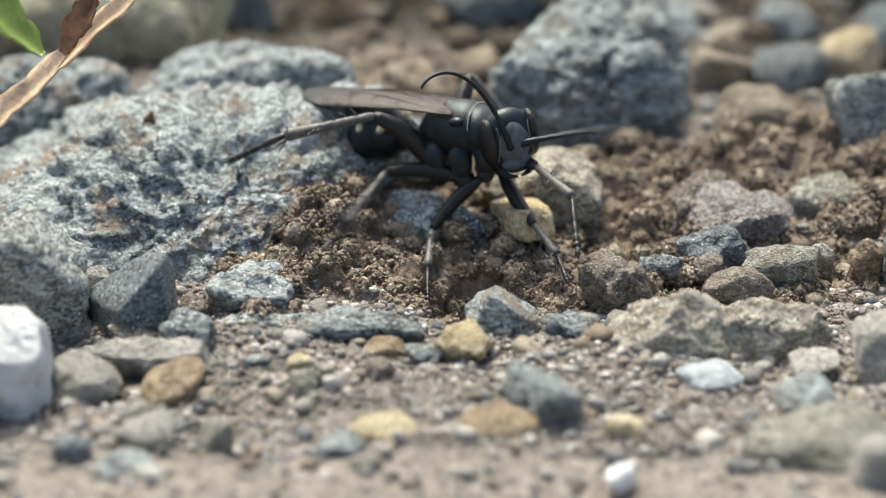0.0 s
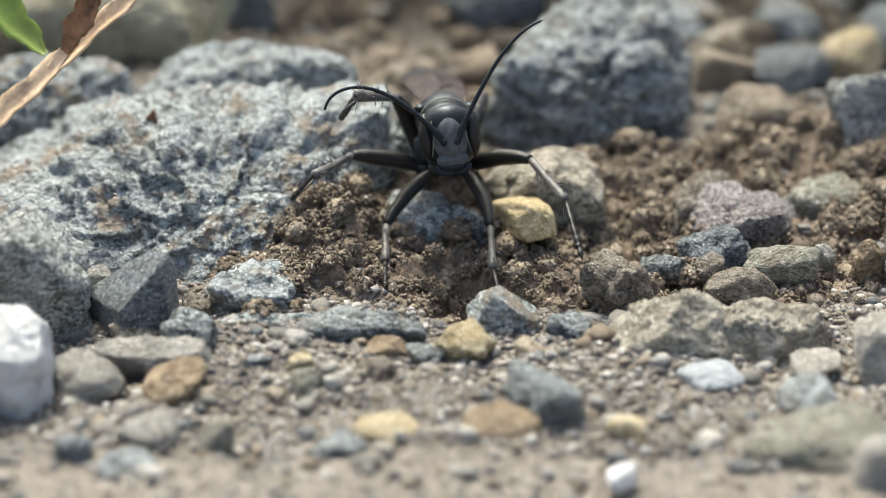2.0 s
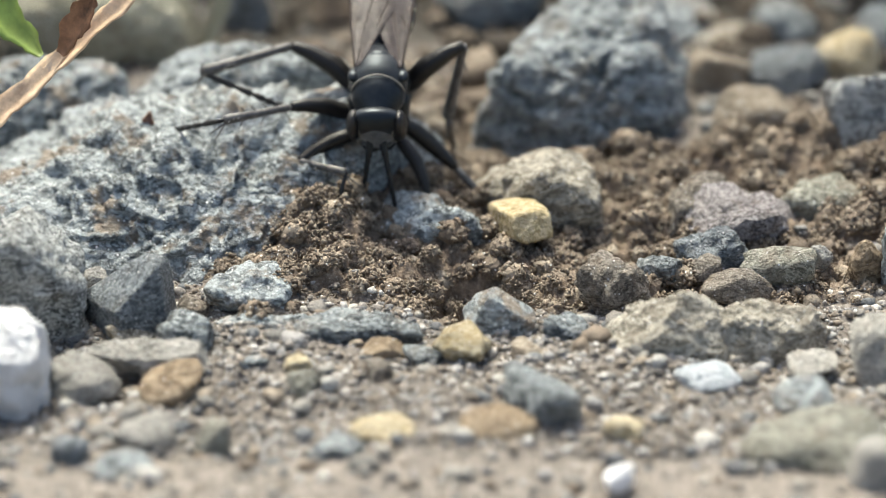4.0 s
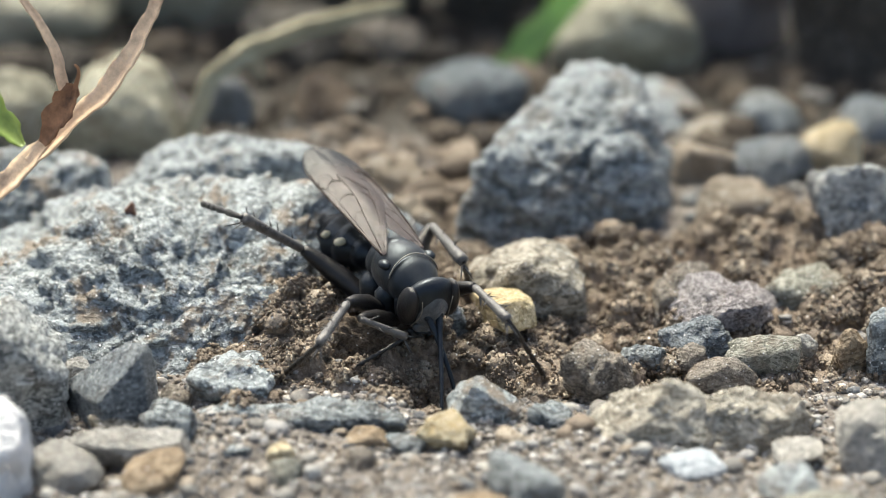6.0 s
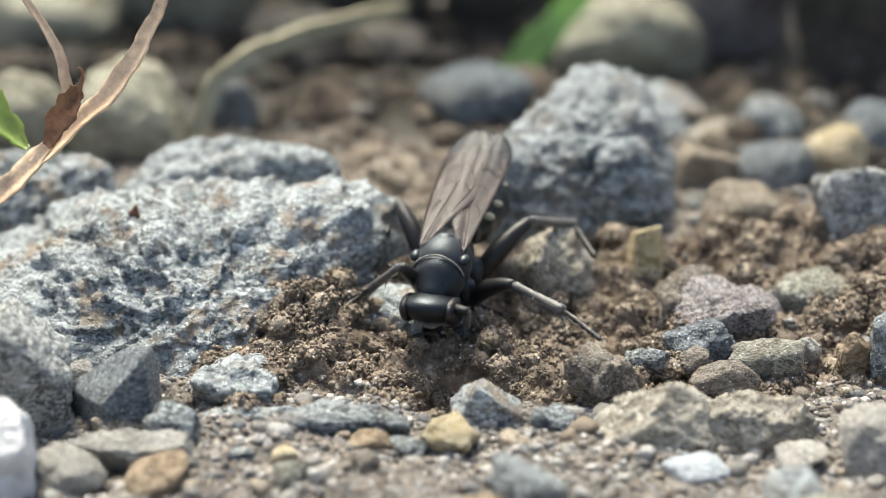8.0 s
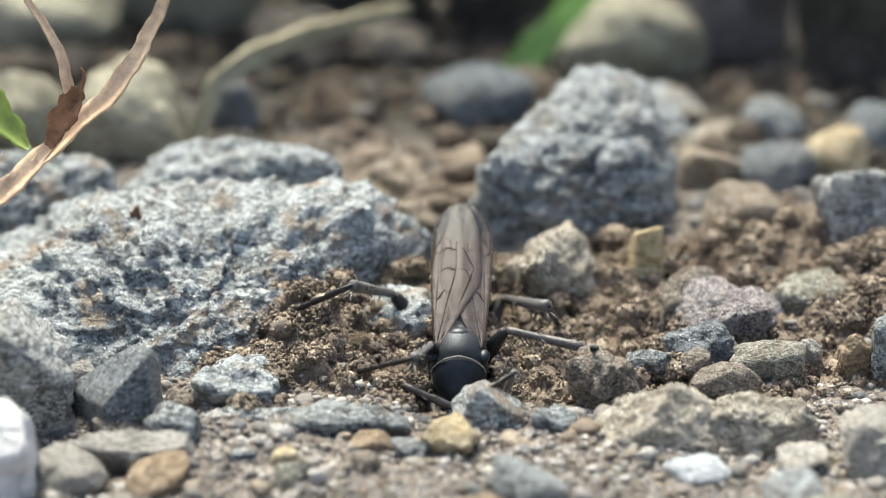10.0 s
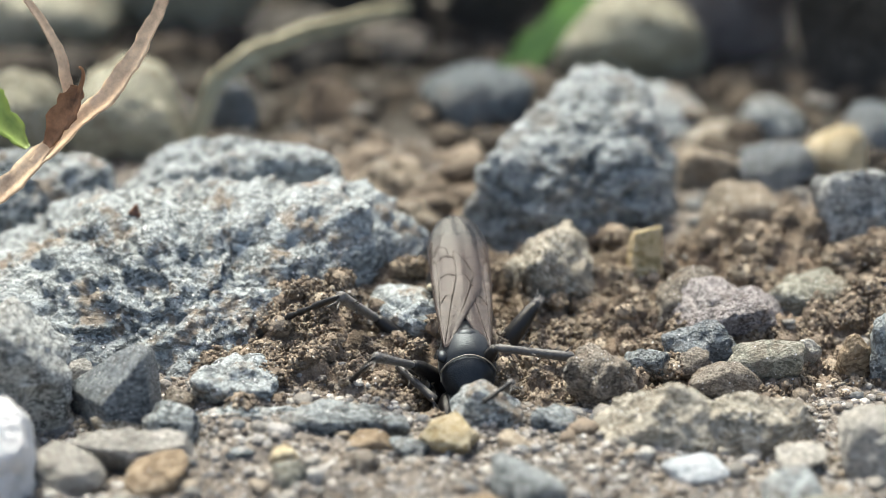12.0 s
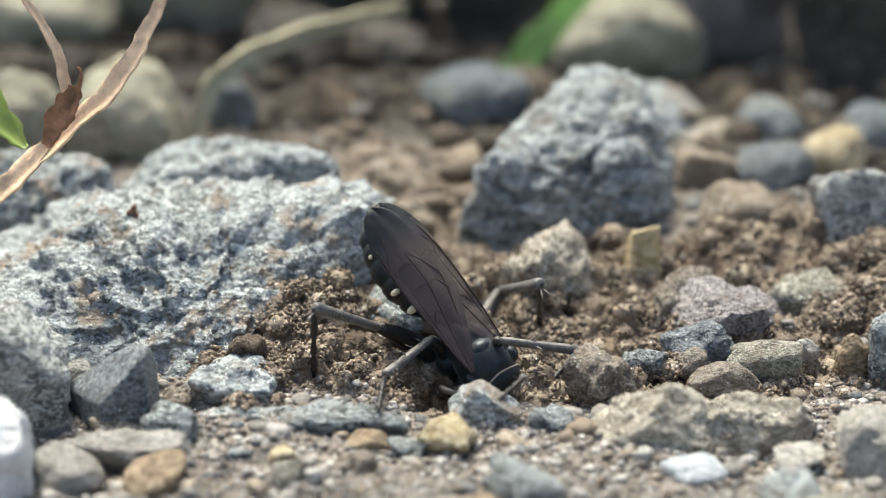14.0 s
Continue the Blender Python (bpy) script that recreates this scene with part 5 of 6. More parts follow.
FEET = {
    ("front", 1): [
        (0, -1.53, -18.84, -0.03), (0.3, -1.45, -19.54, 0.03), (0.5, -1.45, -19.54, 0.03), (0.65, -1.45, -19.54, 0.03), (0.8, -3.31, -19.44, 0.99), (1, -3.31, -19.44, 0.99), (1.4, -3.31, -19.44, 0.99), (1.6, -3.7, -19.25, 0.89), (2, -3.7, -19.25, 0.89), (2.2, -3.7, -19.25, 0.89), (2.4, -4.5, -14.93, 0.69), (2.5, -7.13, -15.97, 0.95),
        (2.7, -4.82, -12.47, 0.7), (4.8, -6.56, -14.64, 1.42), (5, -5.99, -12.68, 1.82), (5.2, -7.57, -15.1, 1.93), (5.4, -5.63, -13.96, 1.44), (5.8, -3.8, -18.43, 1.4), (6.1, -3.9, -18.61, 1.21), (6.3, -4.56, -16.87, 0.78), (6.5, -6.24, -18.73, 1.31), (6.7, -2.5, -13.25, 0.45), (6.8, -1.92, -13.15, 1.02), (7, -1.33, -13.28, 1.68),
        (7.3, 1.7, -8.93, 1.11), (7.6, 1.94, -12.45, 1.32), (7.8, -0.78, -13.62, 0.69), (8.2, -2.1, -13.03, 1.25), (10.3, -0.76, -16.16, -1.2), (14, 0.22, -16.68, -1.46),
    ],
    ("front", -1): [
        (0, 5.56, -20.46, 0.99), (0.3, 5.86, -20.58, 1.2), (0.5, 5.86, -20.58, 1.2), (0.65, 5.86, -20.58, 1.2), (0.8, 2.81, -18.61, 0.09), (1, 2.81, -18.61, 0.09), (1.4, 2.81, -18.61, 0.09), (1.6, 1.91, -21.13, 1.26), (2, 1.91, -21.13, 1.26), (2.2, 1.91, -21.13, 1.26), (2.4, 0.79, -22.41, 1.59), (2.5, -1.3, -19.62, -1.4),
        (2.6, 0.19, -15.61, -1.19), (2.7, -0.8, -16.45, -0.71), (4.8, -4.06, -12.84, 0.64), (5, -3.72, -12.2, 1.3), (5.2, -4.79, -14.01, 0.83), (5.4, -3.22, -15.53, 0.72), (5.8, -0.2, -15.35, -0.58), (6.1, -0.59, -15.31, -0.25), (6.3, -2.32, -16.76, 0.73), (6.5, -2.64, -19.42, 0.39), (6.7, 1.65, -13.09, 1.17), (6.8, 1.93, -15.39, -0.34),
        (7, 3.06, -14.05, 0.77), (7.3, 4.87, -9.97, 0.91), (7.6, 5.43, -11.32, 0.37), (7.8, 1.77, -14.24, 0.95), (8.2, 3.01, -10.15, 0.01), (10.3, 1.71, -23.2, 1.78), (14, 2.38, -23.29, 1.34),
    ],
    ("middle", 1): [
        (0, -6.58, -18.22, 2.45), (0.1, -8.5, -19.71, 1.39), (0.3, -8.6, -17.94, 0.65), (0.5, -8.6, -17.94, 0.65), (0.65, -8.6, -17.94, 0.65), (0.8, -7.78, -18.19, 2.38), (1, -7.78, -18.19, 2.38), (1.2, -10.27, -15.86, 1.49), (1.4, -7.78, -18.19, 2.38), (1.6, -8.47, -12.8, 2.78), (2, -8.47, -12.8, 2.78), (2.2, -8.47, -12.8, 2.78),
        (2.4, -11.65, -12.07, 3.96), (2.5, -13.36, -10.64, 5.46), (2.7, -14.97, -9.09, 5.29), (4.6, -14.15, -9.23, 5.14), (4.8, -13.64, -11.16, 3.66), (5, -11.98, -8.67, 6.29), (5.2, -10.51, -15.75, 1.31), (5.4, -12.33, -15.66, 1.45), (5.5, -12.14, -15.89, 1.09), (5.6, -12.42, -15.82, 1.35), (5.8, -7.06, -18.24, 0.88), (6, -7.58, -18.82, 0.91),
        (6.1, -7.09, -18.02, 0.97), (6.3, -9.12, -18.6, 1.77), (6.5, -10, -20.16, 2.35), (6.7, -4.44, -9.31, 1.49), (6.8, -7.21, -6.7, 5.9), (7, -6.8, -14.58, 7.53), (7.5, -12.73, -14.43, 8.76), (7.7, -4.99, -7.81, 3.97), (7.8, -4.13, -11.29, 1.84), (8, -6.08, -14.58, 1.81), (8.2, -6.37, -14.58, 1.46), (9.4, -4.55, -17.39, 0.72),
        (10.3, -4.07, -18.85, 1.15), (10.5, -4.04, -18.86, 1.16), (10.7, -3.96, -19.75, 0.71), (10.9, -3.89, -19.96, 0.51), (11, -3.87, -19.86, 0.76), (11.4, -4.48, -19.27, 0.77), (11.5, -3.73, -18.2, 1.23), (11.8, -5.13, -18.38, 1.27), (12, -4.58, -19.24, 0.74), (12.4, -6.22, -18.67, 1.4), (12.6, -6.2, -18.72, 1.26), (13, -4.74, -19.9, 0.36),
        (13.2, -4.74, -19.9, 0.36), (13.5, -3.92, -22.51, 1.29), (14, -3.04, -23.59, 1.36),
    ],
    ("middle", -1): [
        (0, 5.8, -20.6, 3.19), (0.3, 6.11, -20.93, 3.67), (0.5, 6.11, -20.93, 3.67), (0.65, 6.11, -20.93, 3.67), (0.8, 6.33, -21.09, 3.52), (1, 6.33, -21.09, 3.52), (1.4, 6.33, -21.09, 3.52), (1.6, 5.89, -20.01, 2.9), (2, 5.89, -20.01, 2.9), (2.2, 5.89, -20.01, 2.9), (2.4, 5.81, -18.4, 2.35), (2.5, 5.44, -16.63, 2.54),
        (2.7, 5.6, -12.71, 0.16), (4.5, 5.61, -11.64, -0.1), (4.8, 0.93, -14.85, 0.11), (5, 0.84, -13.6, 2.55), (5.2, 0.08, -14.06, 0.83), (5.4, 2.22, -15.11, 0.47), (5.5, 2.62, -15.39, -0.1), (5.6, 2.18, -15.15, 0.51), (5.8, 5.16, -17.66, 0.5), (6, 5, -18.24, 0.59), (6.1, 5.11, -17.64, 0.54), (6.3, 4.48, -17.9, 0.5),
        (6.5, 4.61, -18.33, 0.17), (6.7, 4.57, -17.9, 0.45), (6.8, 5.01, -11.42, 0.26), (7, 6.3, -23.49, 4.43), (7.3, 8.34, -9.69, 0.16), (7.5, 9, -20.99, 1.26), (7.6, 8.11, -9.07, 0.86), (7.8, 7.63, -10.12, 0.36), (8, 7.5, -21.1, 3.83), (8.2, 7.84, -19.14, 3.01), (9.4, 7.2, -20.05, 2.91), (10.3, 7.37, -19.95, 2.88),
        (10.7, 7.14, -19.45, 3.12), (10.9, 6.57, -20.19, 2.76), (11.3, 6.01, -20.43, 1.88), (11.5, 5.73, -19.52, 0.16), (11.8, 5.91, -20.4, 1.85), (12, 5.89, -20.4, 1.85), (12.7, 6.08, -20.52, 1.77), (13, 6.88, -18.24, 1.92), (13.2, 6.88, -18.24, 1.92), (13.5, 5.93, -20.49, 2.19), (14, 5.57, -20.32, 1.58),
    ],
    ("hind", 1): [
        (0, -11.48, -11.13, 4.22), (0.1, -11.59, -11.57, 4.38), (0.3, -8.28, -10.05, 5.78), (0.5, -8.28, -10.05, 5.78), (0.65, -8.28, -10.05, 5.78), (0.8, -5.92, -10.02, 6.13), (1, -5.92, -10.02, 6.13), (1.4, -5.92, -10.02, 6.13), (1.6, -5.94, -11.75, 6.78), (2, -5.94, -11.75, 6.78), (2.2, -5.94, -11.75, 6.78), (2.4, -7.19, -7.75, 5.9),
        (2.5, -7.65, -9.6, 7.78), (2.7, -7.95, -5.77, 6.37), (4.6, -9.26, -8.78, 5.88), (4.8, -9.34, -6.55, 6.3), (5, -6.48, -7.26, 6.95), (5.2, -11.16, -8.71, 5.47), (5.4, -12.66, -8.42, 5.44), (5.5, -12.39, -10.06, 5.94), (5.6, -12.7, -8.39, 5.44), (5.8, -12.83, -9.34, 5.61), (6, -11.84, -10.81, 6.66), (6.5, -13.46, -8.84, 5.78),
        (6.7, -7.52, -6.3, 6.4), (6.8, -6.64, -6.24, 5.97), (7, -2.65, -2.03, 2.78), (7.5, -2.7, -6.56, 4.4), (7.8, -4.28, -6.16, 3.83), (8, -2.9, -7.83, 4.11), (8.2, -3, -4.88, 3.21), (9.4, -7.57, -13.7, 2.35), (10.3, -7.96, -14.07, 2.21), (10.7, -8, -14.01, 2.43), (10.9, -7.38, -13.53, 2.14), (11.3, -7.91, -14.86, 2.12),
        (11.5, -8.03, -14.89, 2.27), (11.8, -8.88, -14.41, 2.3), (12, -8.46, -14.9, 2.05), (12.5, -8.69, -15.23, 1.98), (12.7, -8.58, -15.49, 1.83), (13, -8.49, -15.52, 1.63), (13.2, -8.49, -15.52, 1.63), (13.5, -7.69, -15.68, 1.63), (13.8, -6.37, -18.48, 1.62), (14, -6.3, -18.48, 1.62),
    ],
    ("hind", -1): [
        (0, 5.45, -10.14, 0.54), (0.65, 4.28, -10.02, 1.12), (0.8, 1.37, -8.43, 1.39), (2.2, 1.25, -8.31, 1.52), (2.4, -0.25, -4.68, 1.48), (2.5, -0.38, -4.26, 4.08), (2.7, -0.47, -2.74, 1.07), (4.6, -0.05, -2.08, 1.24), (4.8, 5.46, -2.36, 0.79), (5, 5.13, -0.28, 0.41), (5.2, -0.78, -2.27, 1.27), (5.4, 0.2, -1.69, 1.07),
        (5.5, 0.51, -3.14, 0.8), (5.6, 0.31, -1.8, 0.93), (5.8, 1, -8.56, 1.3), (6, 1.47, -9.93, 1.98), (6.1, 1.01, -8.19, 1.19), (6.3, 1.44, -7.65, 1.75), (6.5, 1.79, -10.65, 1.5), (6.7, 9.58, -8.34, 1.04), (6.8, 9.48, -7.72, 1.07), (7, 10.1, -14.63, 3.15), (7.2, 10.95, -3.24, 1.28), (7.5, 10.38, -15.08, 4.57),
        (7.7, 11.02, -6.15, 1.58), (7.8, 9.47, -7.19, 1.52), (8, 7.61, -9.49, 3.51), (8.2, 8.16, -6.64, 1.36), (9.4, 6.11, -10.59, -0.17), (10.3, 5.69, -11.04, 0.29), (10.7, 4.8, -9.91, 0.79), (10.9, 3.92, -12.78, 0.24), (11.2, 3.92, -12.78, 0.24), (11.5, 3.92, -12.78, 0.24), (11.8, 3.92, -12.78, 0.24), (12.1, 3.92, -12.78, 0.24),
        (12.4, 3.92, -12.78, 0.24), (12.65, 3.92, -12.78, 0.24), (13, 4.48, -11.11, 1.46), (13.2, 4.48, -11.11, 1.46), (13.5, 4.93, -10.32, 0.26), (14, 4.96, -10.87, 0.28),
    ],
}
SWIVEL = {
    ("front", 1): [
        (0, 127, 25.1, 14.1), (0.3, 128.2, 20.9, 21.1), (0.5, 128.2, 20.9, 21.1), (0.8, 82.9, 24.8, -2.9), (1, 82.9, 24.8, -2.9), (1.4, 82.9, 24.8, -2.9), (1.6, 90.7, 19.9, 2.3), (2, 90.7, 19.9, 2.3), (2.2, 90.7, 19.9, 2.3), (2.5, 70.6, 4.8, 64.8), (8.2, 18.83, -52.46, 1.09), (14, 18.83, -52.46, 1.09),
    ],
    ("front", -1): [
        (0, -124.5, -19.8, -1.1), (0.3, -97.9, -14.4, 1.9), (0.5, -97.9, -14.4, 1.9), (0.8, -105, -18, -8.1), (1, -105, -18, -8.1), (1.4, -105, -18, -8.1), (1.6, -60.3, -88.9, -72), (2, -60.3, -88.9, -72), (2.2, -60.3, -88.9, -72), (2.5, -36.6, -39.2, -13.9), (14, -136.14, -74.98, 37),
    ],
    ("middle", 1): [
        (0, 91.2, 216.3, 184.5), (0.3, 69.3, 358.7, 25.5), (0.5, 69.3, 358.7, 25.5), (0.8, 60.3, 382.9, 14.4), (1, 60.3, 382.9, 14.4), (1.4, 60.3, 382.9, 14.4), (1.6, 52.5, 280.3, 38.6), (2, 52.5, 280.3, 38.6), (2.2, 52.5, 280.3, 38.6), (2.5, 57.9, 324.5, 16.4), (5, -8.2, 284, 30), (5.5, 30.3, 140.6, 137.1),
        (6, -9.4, 265.1, 41), (6.5, 25.6, 151.7, 3.7), (7, 43.3, 10.4, -18.3), (7.5, 0.4, 189.6, -11.8), (8, -50.9, 27, 5.3), (10.3, -44.04, -87.26, 26.49), (10.5, -26.99, -75.99, 32.99), (10.8, 42.34, -100.38, 39.84), (11, -14.53, -127.33, 44.52), (11.5, -73.5, -104.9, 23.2), (12, -32.16, -115.75, 47.69), (12.5, -27.6, -125.83, 38.83),
        (12.9, -37.3, 41.7, -13.8), (13, -37.3, 41.7, -13.8), (13.2, -37.3, 41.7, -13.8), (13.3, 27.93, 23.31, -1.94), (13.6, -11.12, 32.27, 0.04), (14, -19.62, 22.14, -0.89),
    ],
    ("middle", -1): [
        (0, -7.7, -20.7, 23.2), (0.3, -0.7, -20.7, 13.8), (0.5, -0.7, -20.7, 13.8), (0.8, -5.2, -22.2, 12.8), (1, -5.2, -22.2, 12.8), (1.4, -5.2, -22.2, 12.8), (1.6, -17.5, -21.1, 19.7), (2, -17.5, -21.1, 19.7), (2.2, -17.5, -21.1, 19.7), (2.5, -86.6, -16, 3.9), (5, -96.4, -28.9, -13.3), (5.5, -7.8, 74.9, 71.2),
        (6, 1.6, 70.3, 58.9), (6.5, -27.8, 0.3, 31.6), (7, -51.7, -9.8, -1.4), (7.5, -10.9, -80.3, 49), (8, 11.7, -10.4, -0.1), (10.3, 22.01, -44, -23.98), (10.5, 33.44, -42.5, -25.95), (10.8, 52.07, -42.5, -24.97), (11, 60.66, -44, -19.91), (11.5, 56.3, -39.6, -19.8), (12.5, 66.88, -50.16, -7.19), (12.9, 49.8, -55, -10.3),
        (13, 49.8, -55, -10.3), (13.2, 49.8, -55, -10.3), (13.3, 10.47, -152.97, 5.69), (13.6, 64.59, -38, -8.7), (14, 79.54, -44.16, -4.14),
    ],
    ("hind", 1): [
        (0, 58.8, -39.9, 32), (0.3, -45.9, -52.3, 31.4), (0.5, -45.9, -52.3, 31.4), (0.8, -49.5, -61.1, 34.8), (1, -49.5, -61.1, 34.8), (1.4, -49.5, -61.1, 34.8), (1.6, -48.1, 76.5, 144.7), (2, -48.1, 76.5, 144.7), (2.2, -48.1, 76.5, 144.7), (2.5, 37.4, 58, -5.4), (5, -15.3, 202.5, 35.8), (5.5, 26.2, 50.9, 13.5),
        (6, 15.3, -45, 10.3), (6.5, -5.6, 0.6, 23.5), (7, -47, -21.5, 36.5), (7.5, -18.8, -67, 54.1), (8, 9.2, -227.2, -9), (10.3, -4.3, -400.23, 32.95), (10.5, -9.69, -402.78, 31.2), (10.8, 26.95, -293.39, -0.05), (11, 5.49, -404.21, 35.36), (11.2, 1.86, -406.23, 35.77), (11.5, 10.9, -413.8, 37.1), (11.8, 22.48, -396.62, 28.26),
        (12.5, 0.04, -393.51, 37.85), (12.9, -11.5, -400.6, 50), (13, -11.5, -400.6, 50), (13.2, -11.5, -400.6, 50), (13.3, 25.16, -341.06, 23.66), (13.6, -34.61, -476.2, 60.72), (14, 0, -514.8, 64.26),
    ],
    ("hind", -1): [
        (0, 21.81, -55.29, 37), (0.8, 21.81, -55.29, 37), (1.5, -3.8, -78.12, -0.36), (2.2, 37.81, 32.58, 70), (2.5, 13.3, 27.8, 32), (5, 32.4, 25, 50.5), (5.5, 39.7, 30.5, 40.1), (6, -3.5, 48.4, 36.2), (6.5, 14.4, -61.2, 34.5), (7, 24, 67.4, 69.8), (7.5, 1.7, -31.2, 6.5), (8, -8.7, -89.8, -1.3),
        (10.3, 4.5, 50, 37.88), (10.5, 17.34, 34.25, 38.53), (10.9, 2.2, 46.5, 174.1), (11.2, 2.2, 46.5, 174.1), (11.5, 2.2, 46.5, 174.1), (11.8, 2.2, 46.5, 174.1), (12.1, 2.2, 46.5, 174.1), (12.4, 2.2, 46.5, 174.1), (12.65, 2.2, 46.5, 174.1), (12.9, -19.8, -119, 5.2), (13, -19.8, -119, 5.2), (13.2, -19.8, -119, 5.2),
        (13.3, 2.64, -289.26, 46.82), (13.6, -16.25, -314.17, 50.23), (14, -50.38, -310.48, 49.74),
    ],
}
NOD = [(0, -4, 0, -34), (0.2, -4, 0, -34), (0.65, -4, 0, -30), (0.8, -4, 0, -8), (1.4, -4, 0, -6), (2.2, -4, 6, -4), (2.7, -25, 0, 0), (4.6, -35, 0, 0), (5.3, -35, 0, 0), (5.5, -25, 0, 0), (6.0, -30, 0, 0), (6.4, -45, 0, 0), (6.7, -30, 0, 0), (7.0, -30, 0, 0), (7.4, -45, 0, 0), (7.6, -30, 0, 0), (8.0, -60, 0, 0), (8.2, -40, 0, 0), (9.4, -80, 0, 0), (10.6, -85, 0, 0), (10.8, -40, 0, 0), (11, -85, 0, 0), (12.7, -85, 0, 0), (12.9, -22, 0, 0), (13.3, -20, 0, 0), (13.5, -80, 0, 0), (14, -70, 0, 0)]
FEELER_LEFT = [(0, -78, 0, 72), (0.1, -100, 0, 60), (0.25, -145, 0, 35), (0.65, -140, 0, 30), (0.8, -78, 0, -10), (1.25, -76, 0, -10), (1.4, -40, 0, 70), (1.6, -18, 0, 95), (2.2, -24, 0, 100), (2.6, -15, 0, 90), (2.7, -95, 0, 20), (4.6, -120, 0, 10), (5.3, -110, 0, 8), (5.5, -92, 0, -5), (6.0, -92, 0, -20), (6.5, -108, 0, -8), (8.2, -125, 0, 15), (10.3, -165, 0, 10), (12.7, -165, 0, 10), (12.9, -125, 0, 15), (13.3, -120, 0, 15), (13.5, -165, 0, 10), (14, -165, 0, 10)]
FEELER_RIGHT = [(0, -4, 0, -85), (0.7, -2, 0, -85), (0.85, -10, 0, -85), (1.3, -12, 0, -85), (1.5, -24, 0, -85), (2.2, -26, 0, -85), (2.6, -100, 0, -20), (4.6, -120, 0, -8), (5.3, -115, 0, -8), (5.5, -96, 0, -8), (6.0, -98, 0, 5), (6.5, -115, 0, -5), (8.2, -120, 0, -10), (10.3, -165, 0, -10), (12.7, -165, 0, -10), (12.9, -120, 0, -20), (13.3, -120, 0, -20), (13.5, -165, 0, -10), (14, -165, 0, -10)]
SPREAD = [(0, 2, 0), (2.2, 2, 0), (2.4, 0, 2), (2.6, 0, 3), (2.7, 2, 2), (4.6, 2, 0), (4.9, 3, 3), (5.2, 2, 1), (5.5, 3, 4), (6.0, 3, 4), (6.5, 1, 1), (7.0, 3, 4), (7.6, 3, 3), (8.2, 1, 0.5), (10.6, 0, 0), (10.8, 4, 4), (11.0, 0, 0), (12.7, 0, 0), (13.0, 4, 4), (13.3, 3, 2), (13.5, 0, 0), (14, 0, 0)]
DROOP = [(0, 0, 0, 0), (0.1, 30, 0, -12), (0.6, 28, 0, -8), (0.8, 20, 0, 0), (2.2, 15, 0, 0), (2.7, -5, 0, 0), (5, 4, 0, 0), (10, 4, 0, 0), (14, 4, 0, 0)]
DIG = [(0, 0), (2.5, 0), (2.7, 1), (5.3, 1), (5.5, 0), (6.0, 0), (6.2, 1), (6.5, 0.6), (6.8, 0.3), (7.1, 1), (8.2, 1), (10.3, 0.5), (10.8, 1), (11.2, 0.5), (12.4, 0.7), (13.3, 1), (14, 0.3)]
FLICK = [(0, 0), (2.2, 0), (2.4, 3), (2.6, 3), (2.8, 3), (4.7, 4), (5.1, 4), (5.4, 3), (5.7, 8), (6.2, 8), (6.5, 3), (6.7, 6), (7.3, 6), (7.7, 4), (8.0, 1), (10.6, 0), (10.8, 7), (10.95, 0), (12.7, 0), (12.9, 8), (13.4, 8), (13.5, 0), (14, 0)]
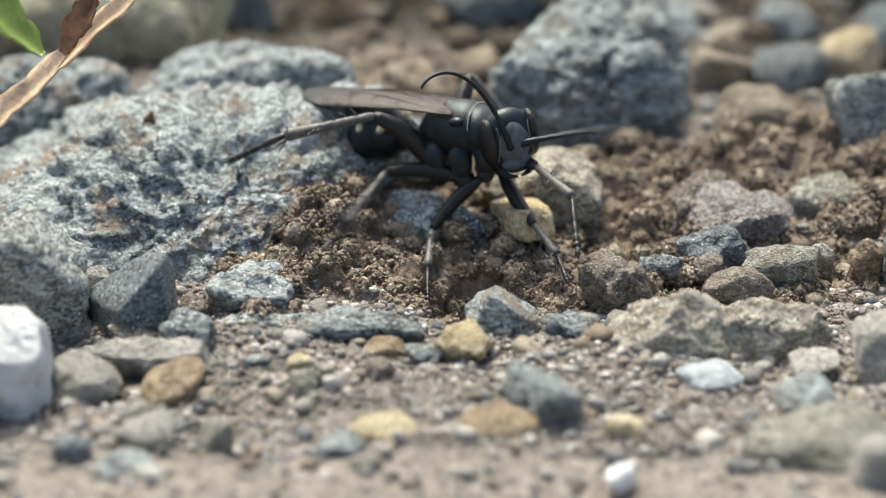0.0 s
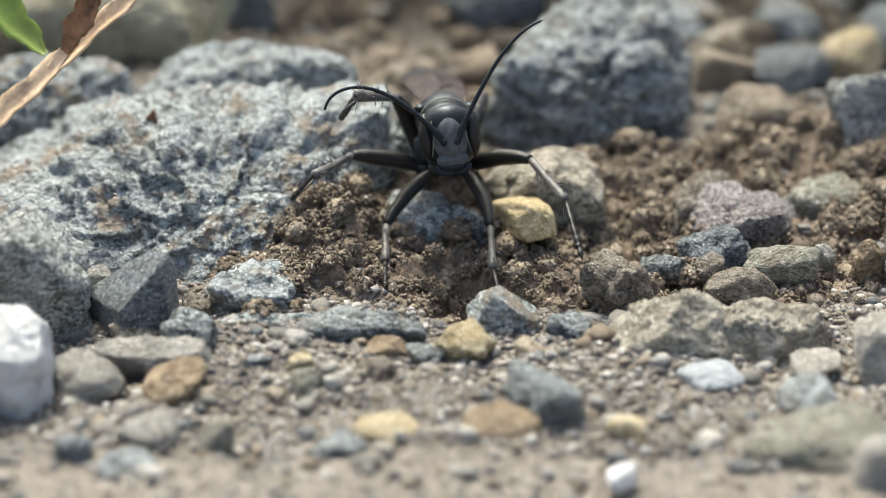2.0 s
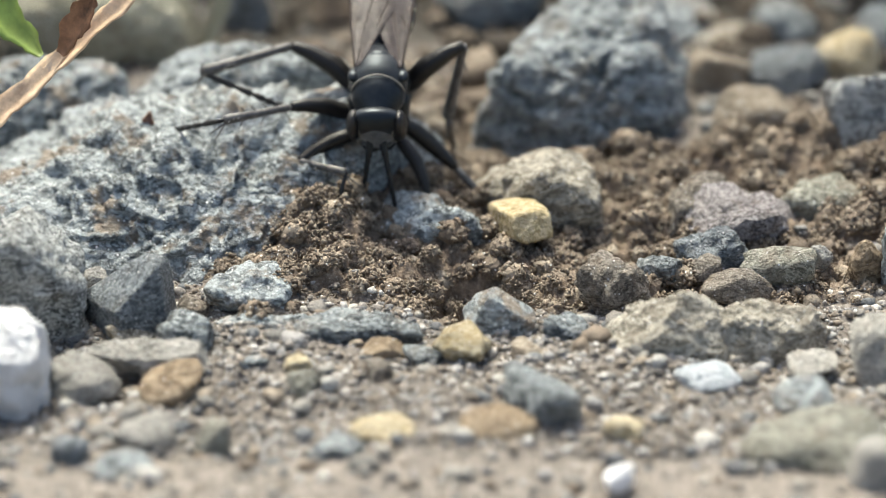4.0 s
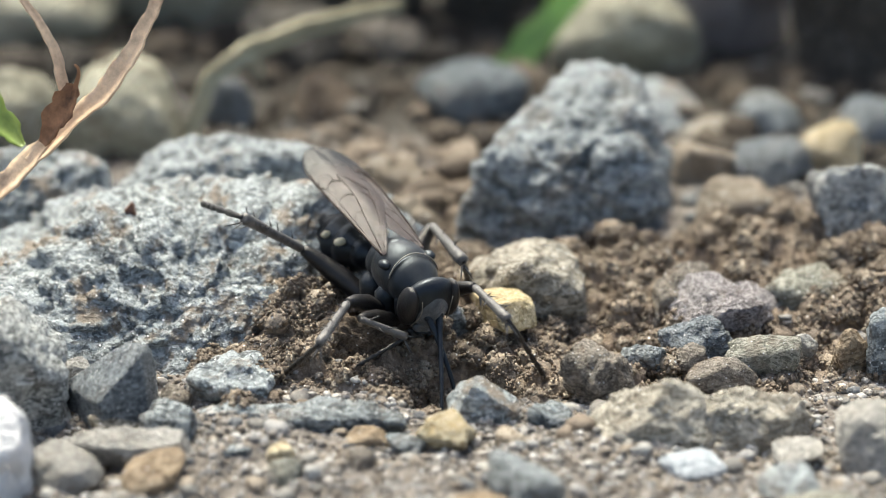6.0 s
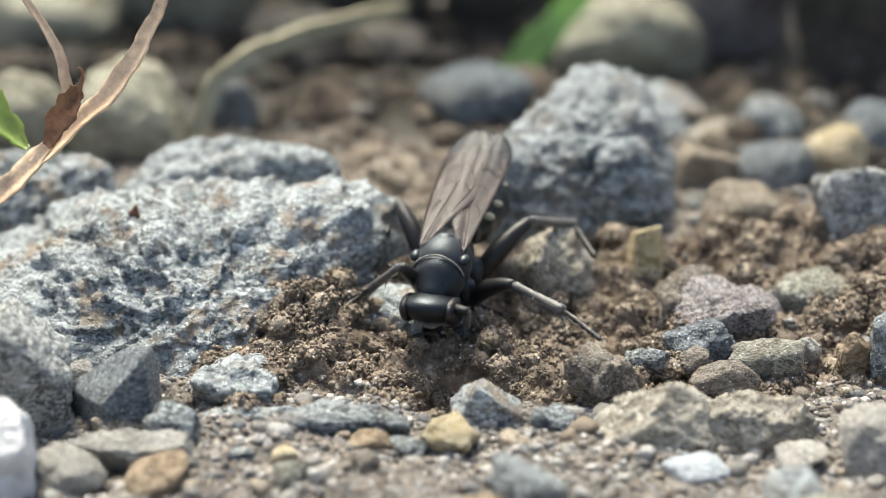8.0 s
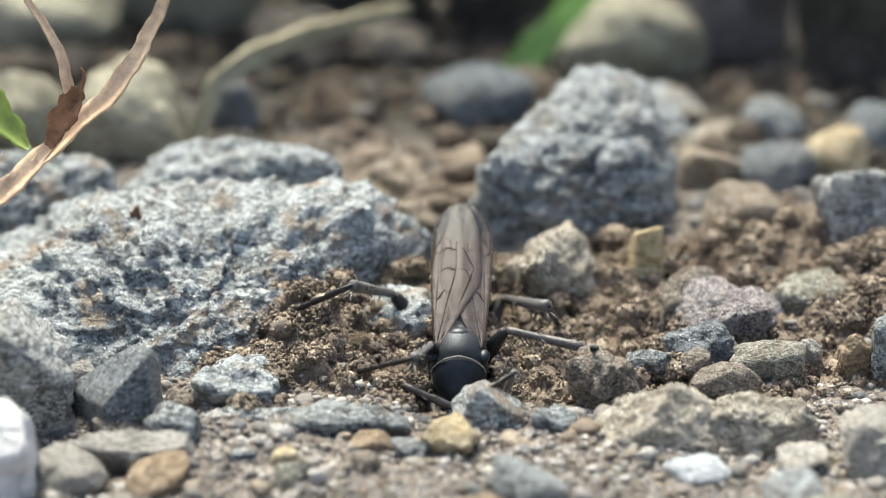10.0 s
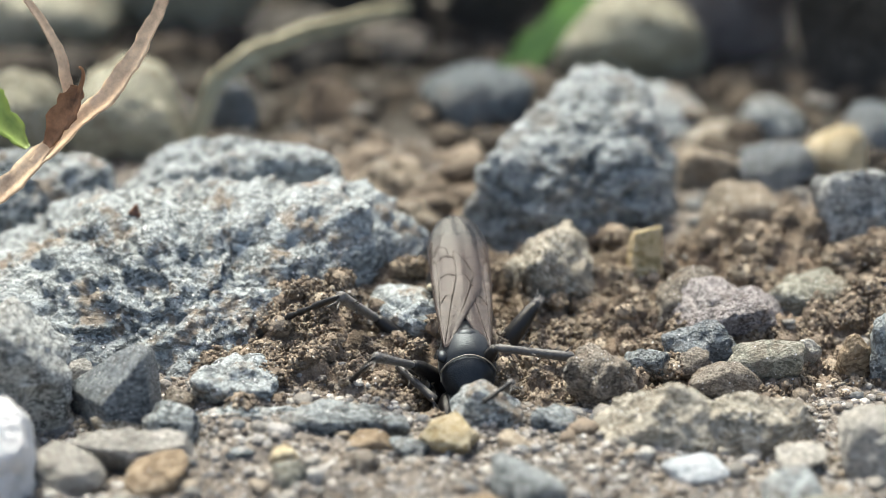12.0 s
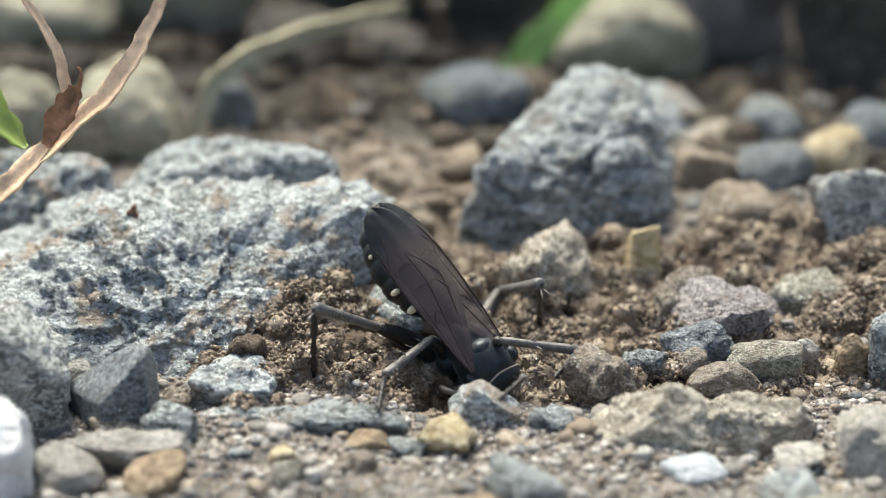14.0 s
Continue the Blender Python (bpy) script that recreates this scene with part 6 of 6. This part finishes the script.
MOVED = [
    (tan_pebble, [(0, 3.44, -12.64, 1.5, 80, 0, 20), (6.85, 3.44, -12.64, 1.5, 80, 0, 20), (6.95, 3.64, -12.75, 1.5, 70, 0, 20), (7, 3.43, -13.31, 2.2, 60, 5, 25), (7.1, 4.84, -13.39, 3, 40, 10, 30), (7.2, 6.24, -8.51, 3, 20, 15, 50), (7.3, 8.54, -6.64, 2.4, 10, 12, 75), (7.4, 10.45, -5.81, 1.9, 4, 6, 95), (14, 10.45, -5.65, 1.9, 4, 6, 95)]),
    (grey_stone, [(0, 4.29, -8.45, 1.1, 0, 0, 0), (6.85, 4.29, -8.45, 1.1, 0, 0, 0), (7, 4.2, -10.03, 1.6, 10, 10, 5), (7.1, 4.01, -12.47, 2, 25, 15, 10), (7.2, 4.29, -12.8, 2.2, 40, 20, 20), (7.3, 4.5, -10.62, 2, 50, 20, 40), (7.4, 5.85, -7.52, 1.5, 60, 15, 60), (7.6, 5.5, -6.55, 1.1, 70, 10, 80), (14, 5.5, -6.55, 1.1, 70, 10, 80)]),
    (clod_a, [(0, -0.26, -12.42, -3, 0, 0, 0), (12.35, -0.26, -12.42, -3, 0, 0, 0), (12.43, -4.01, -17.99, 1, 60, 30, 20), (12.5, -9.31, -17.28, 1.6, 150, 70, 50), (12.6, -9.39, -17.07, 0.9, 170, 80, 60), (14, -9.39, -17.07, 0.9, 170, 80, 60)]),
    (clod_b, [(0, -4.15, -10.7, -1.4, 0, 0, 0), (4.6, -4.36, 1.12, -1.4, 0, 0, 0), (4.9, -4.72, -9.79, 1.5, 30, 10, 0), (5, -4.9, -12.36, 1.8, 50, 15, 5), (5.1, -5.17, -12.98, 1.6, 60, 20, 10), (5.3, -4.09, -13.24, 1.4, 80, 30, 20), (5.6, -4.86, -14.47, 1, 90, 30, 25), (6.1, -4.06, -15.07, 0.8, 100, 30, 25), (6.4, -3.16, -14.93, 1.2, 120, 35, 30), (6.6, -3.8, -14.31, -0.3, 130, 35, 30), (14, -3.8, -14.31, -0.3, 130, 35, 30)]),
]


def motions():
    times = [i / 10 for i in range(141)]
    body = {t: pose(*[v * MM for v in track(BODY, t)[:3]], *track(BODY, t)[3:]) for t in times}
    walk(WASP, [(t, body[t]) for t in times])
    for (pair, side), (leg, tib, tar) in LEGS.items():
        rows = []
        for t in times:
            foot = Vector(track(FEET[pair, side], t))
            if pair == "front":
                dig = track(DIG, t)[0] * math.sin(2 * math.pi * 3.4 * t + (0 if side > 0 else 2.6))
                foot += (body[t].to_3x3() @ Vector((-0.4 * side, 1, 0))) * 1.3 * dig + Vector((0, 0, 0.6 * abs(dig)))
            rows.append(leg_poses(pair, side, body[t], foot, *track(SWIVEL[pair, side], t)))
        for k, piece in enumerate((leg, tib, tar)):
            walk(piece, [(t, r[k]) for t, r in zip(times, rows)])
    def neck(t):
        nod = track(NOD, t)
        return pose(0, (2.55 + 0.004 * nod[0]) * MM, (-0.50 + 0.006 * nod[0]) * MM, *nod)
    walk(HEAD, [(t, neck(t)) for t in times])
    for ob, rows, s in ((FEELERS[0], FEELER_LEFT, -1), (FEELERS[1], FEELER_RIGHT, 1)):
        out = []
        for t in times:
            turn = neck(t)
            out.append((t, turn @ pose(s * 0.3 * MM, 0.92 * MM, -0.05 * MM, *track(rows, t))))
        walk(ob, out)
    for w, s in ((WINGS[0], 1), (WINGS[1], -1)):
        rows = []
        for t in times:
            lift, splay = track(SPREAD, t)
            beat = track(FLICK, t)[0] * math.sin(2 * math.pi * 4.3 * t)
            rows.append((t, pose(s * 1.1 * MM, 0.15 * MM, 1.28 * MM, -lift - abs(beat), 0, s * (splay + beat * 0.5))))
        walk(w, rows)
    walk(ABDOMEN, [(t, pose(0, -2.5 * MM, -0.35 * MM, *track(DROOP, t))) for t in times])
    for ob, rows in MOVED:
        walk(ob, [(t, pose(x * MM, y * MM, z * MM, rx, ry, rz)) for t, x, y, z, rx, ry, rz in rows])


motions()
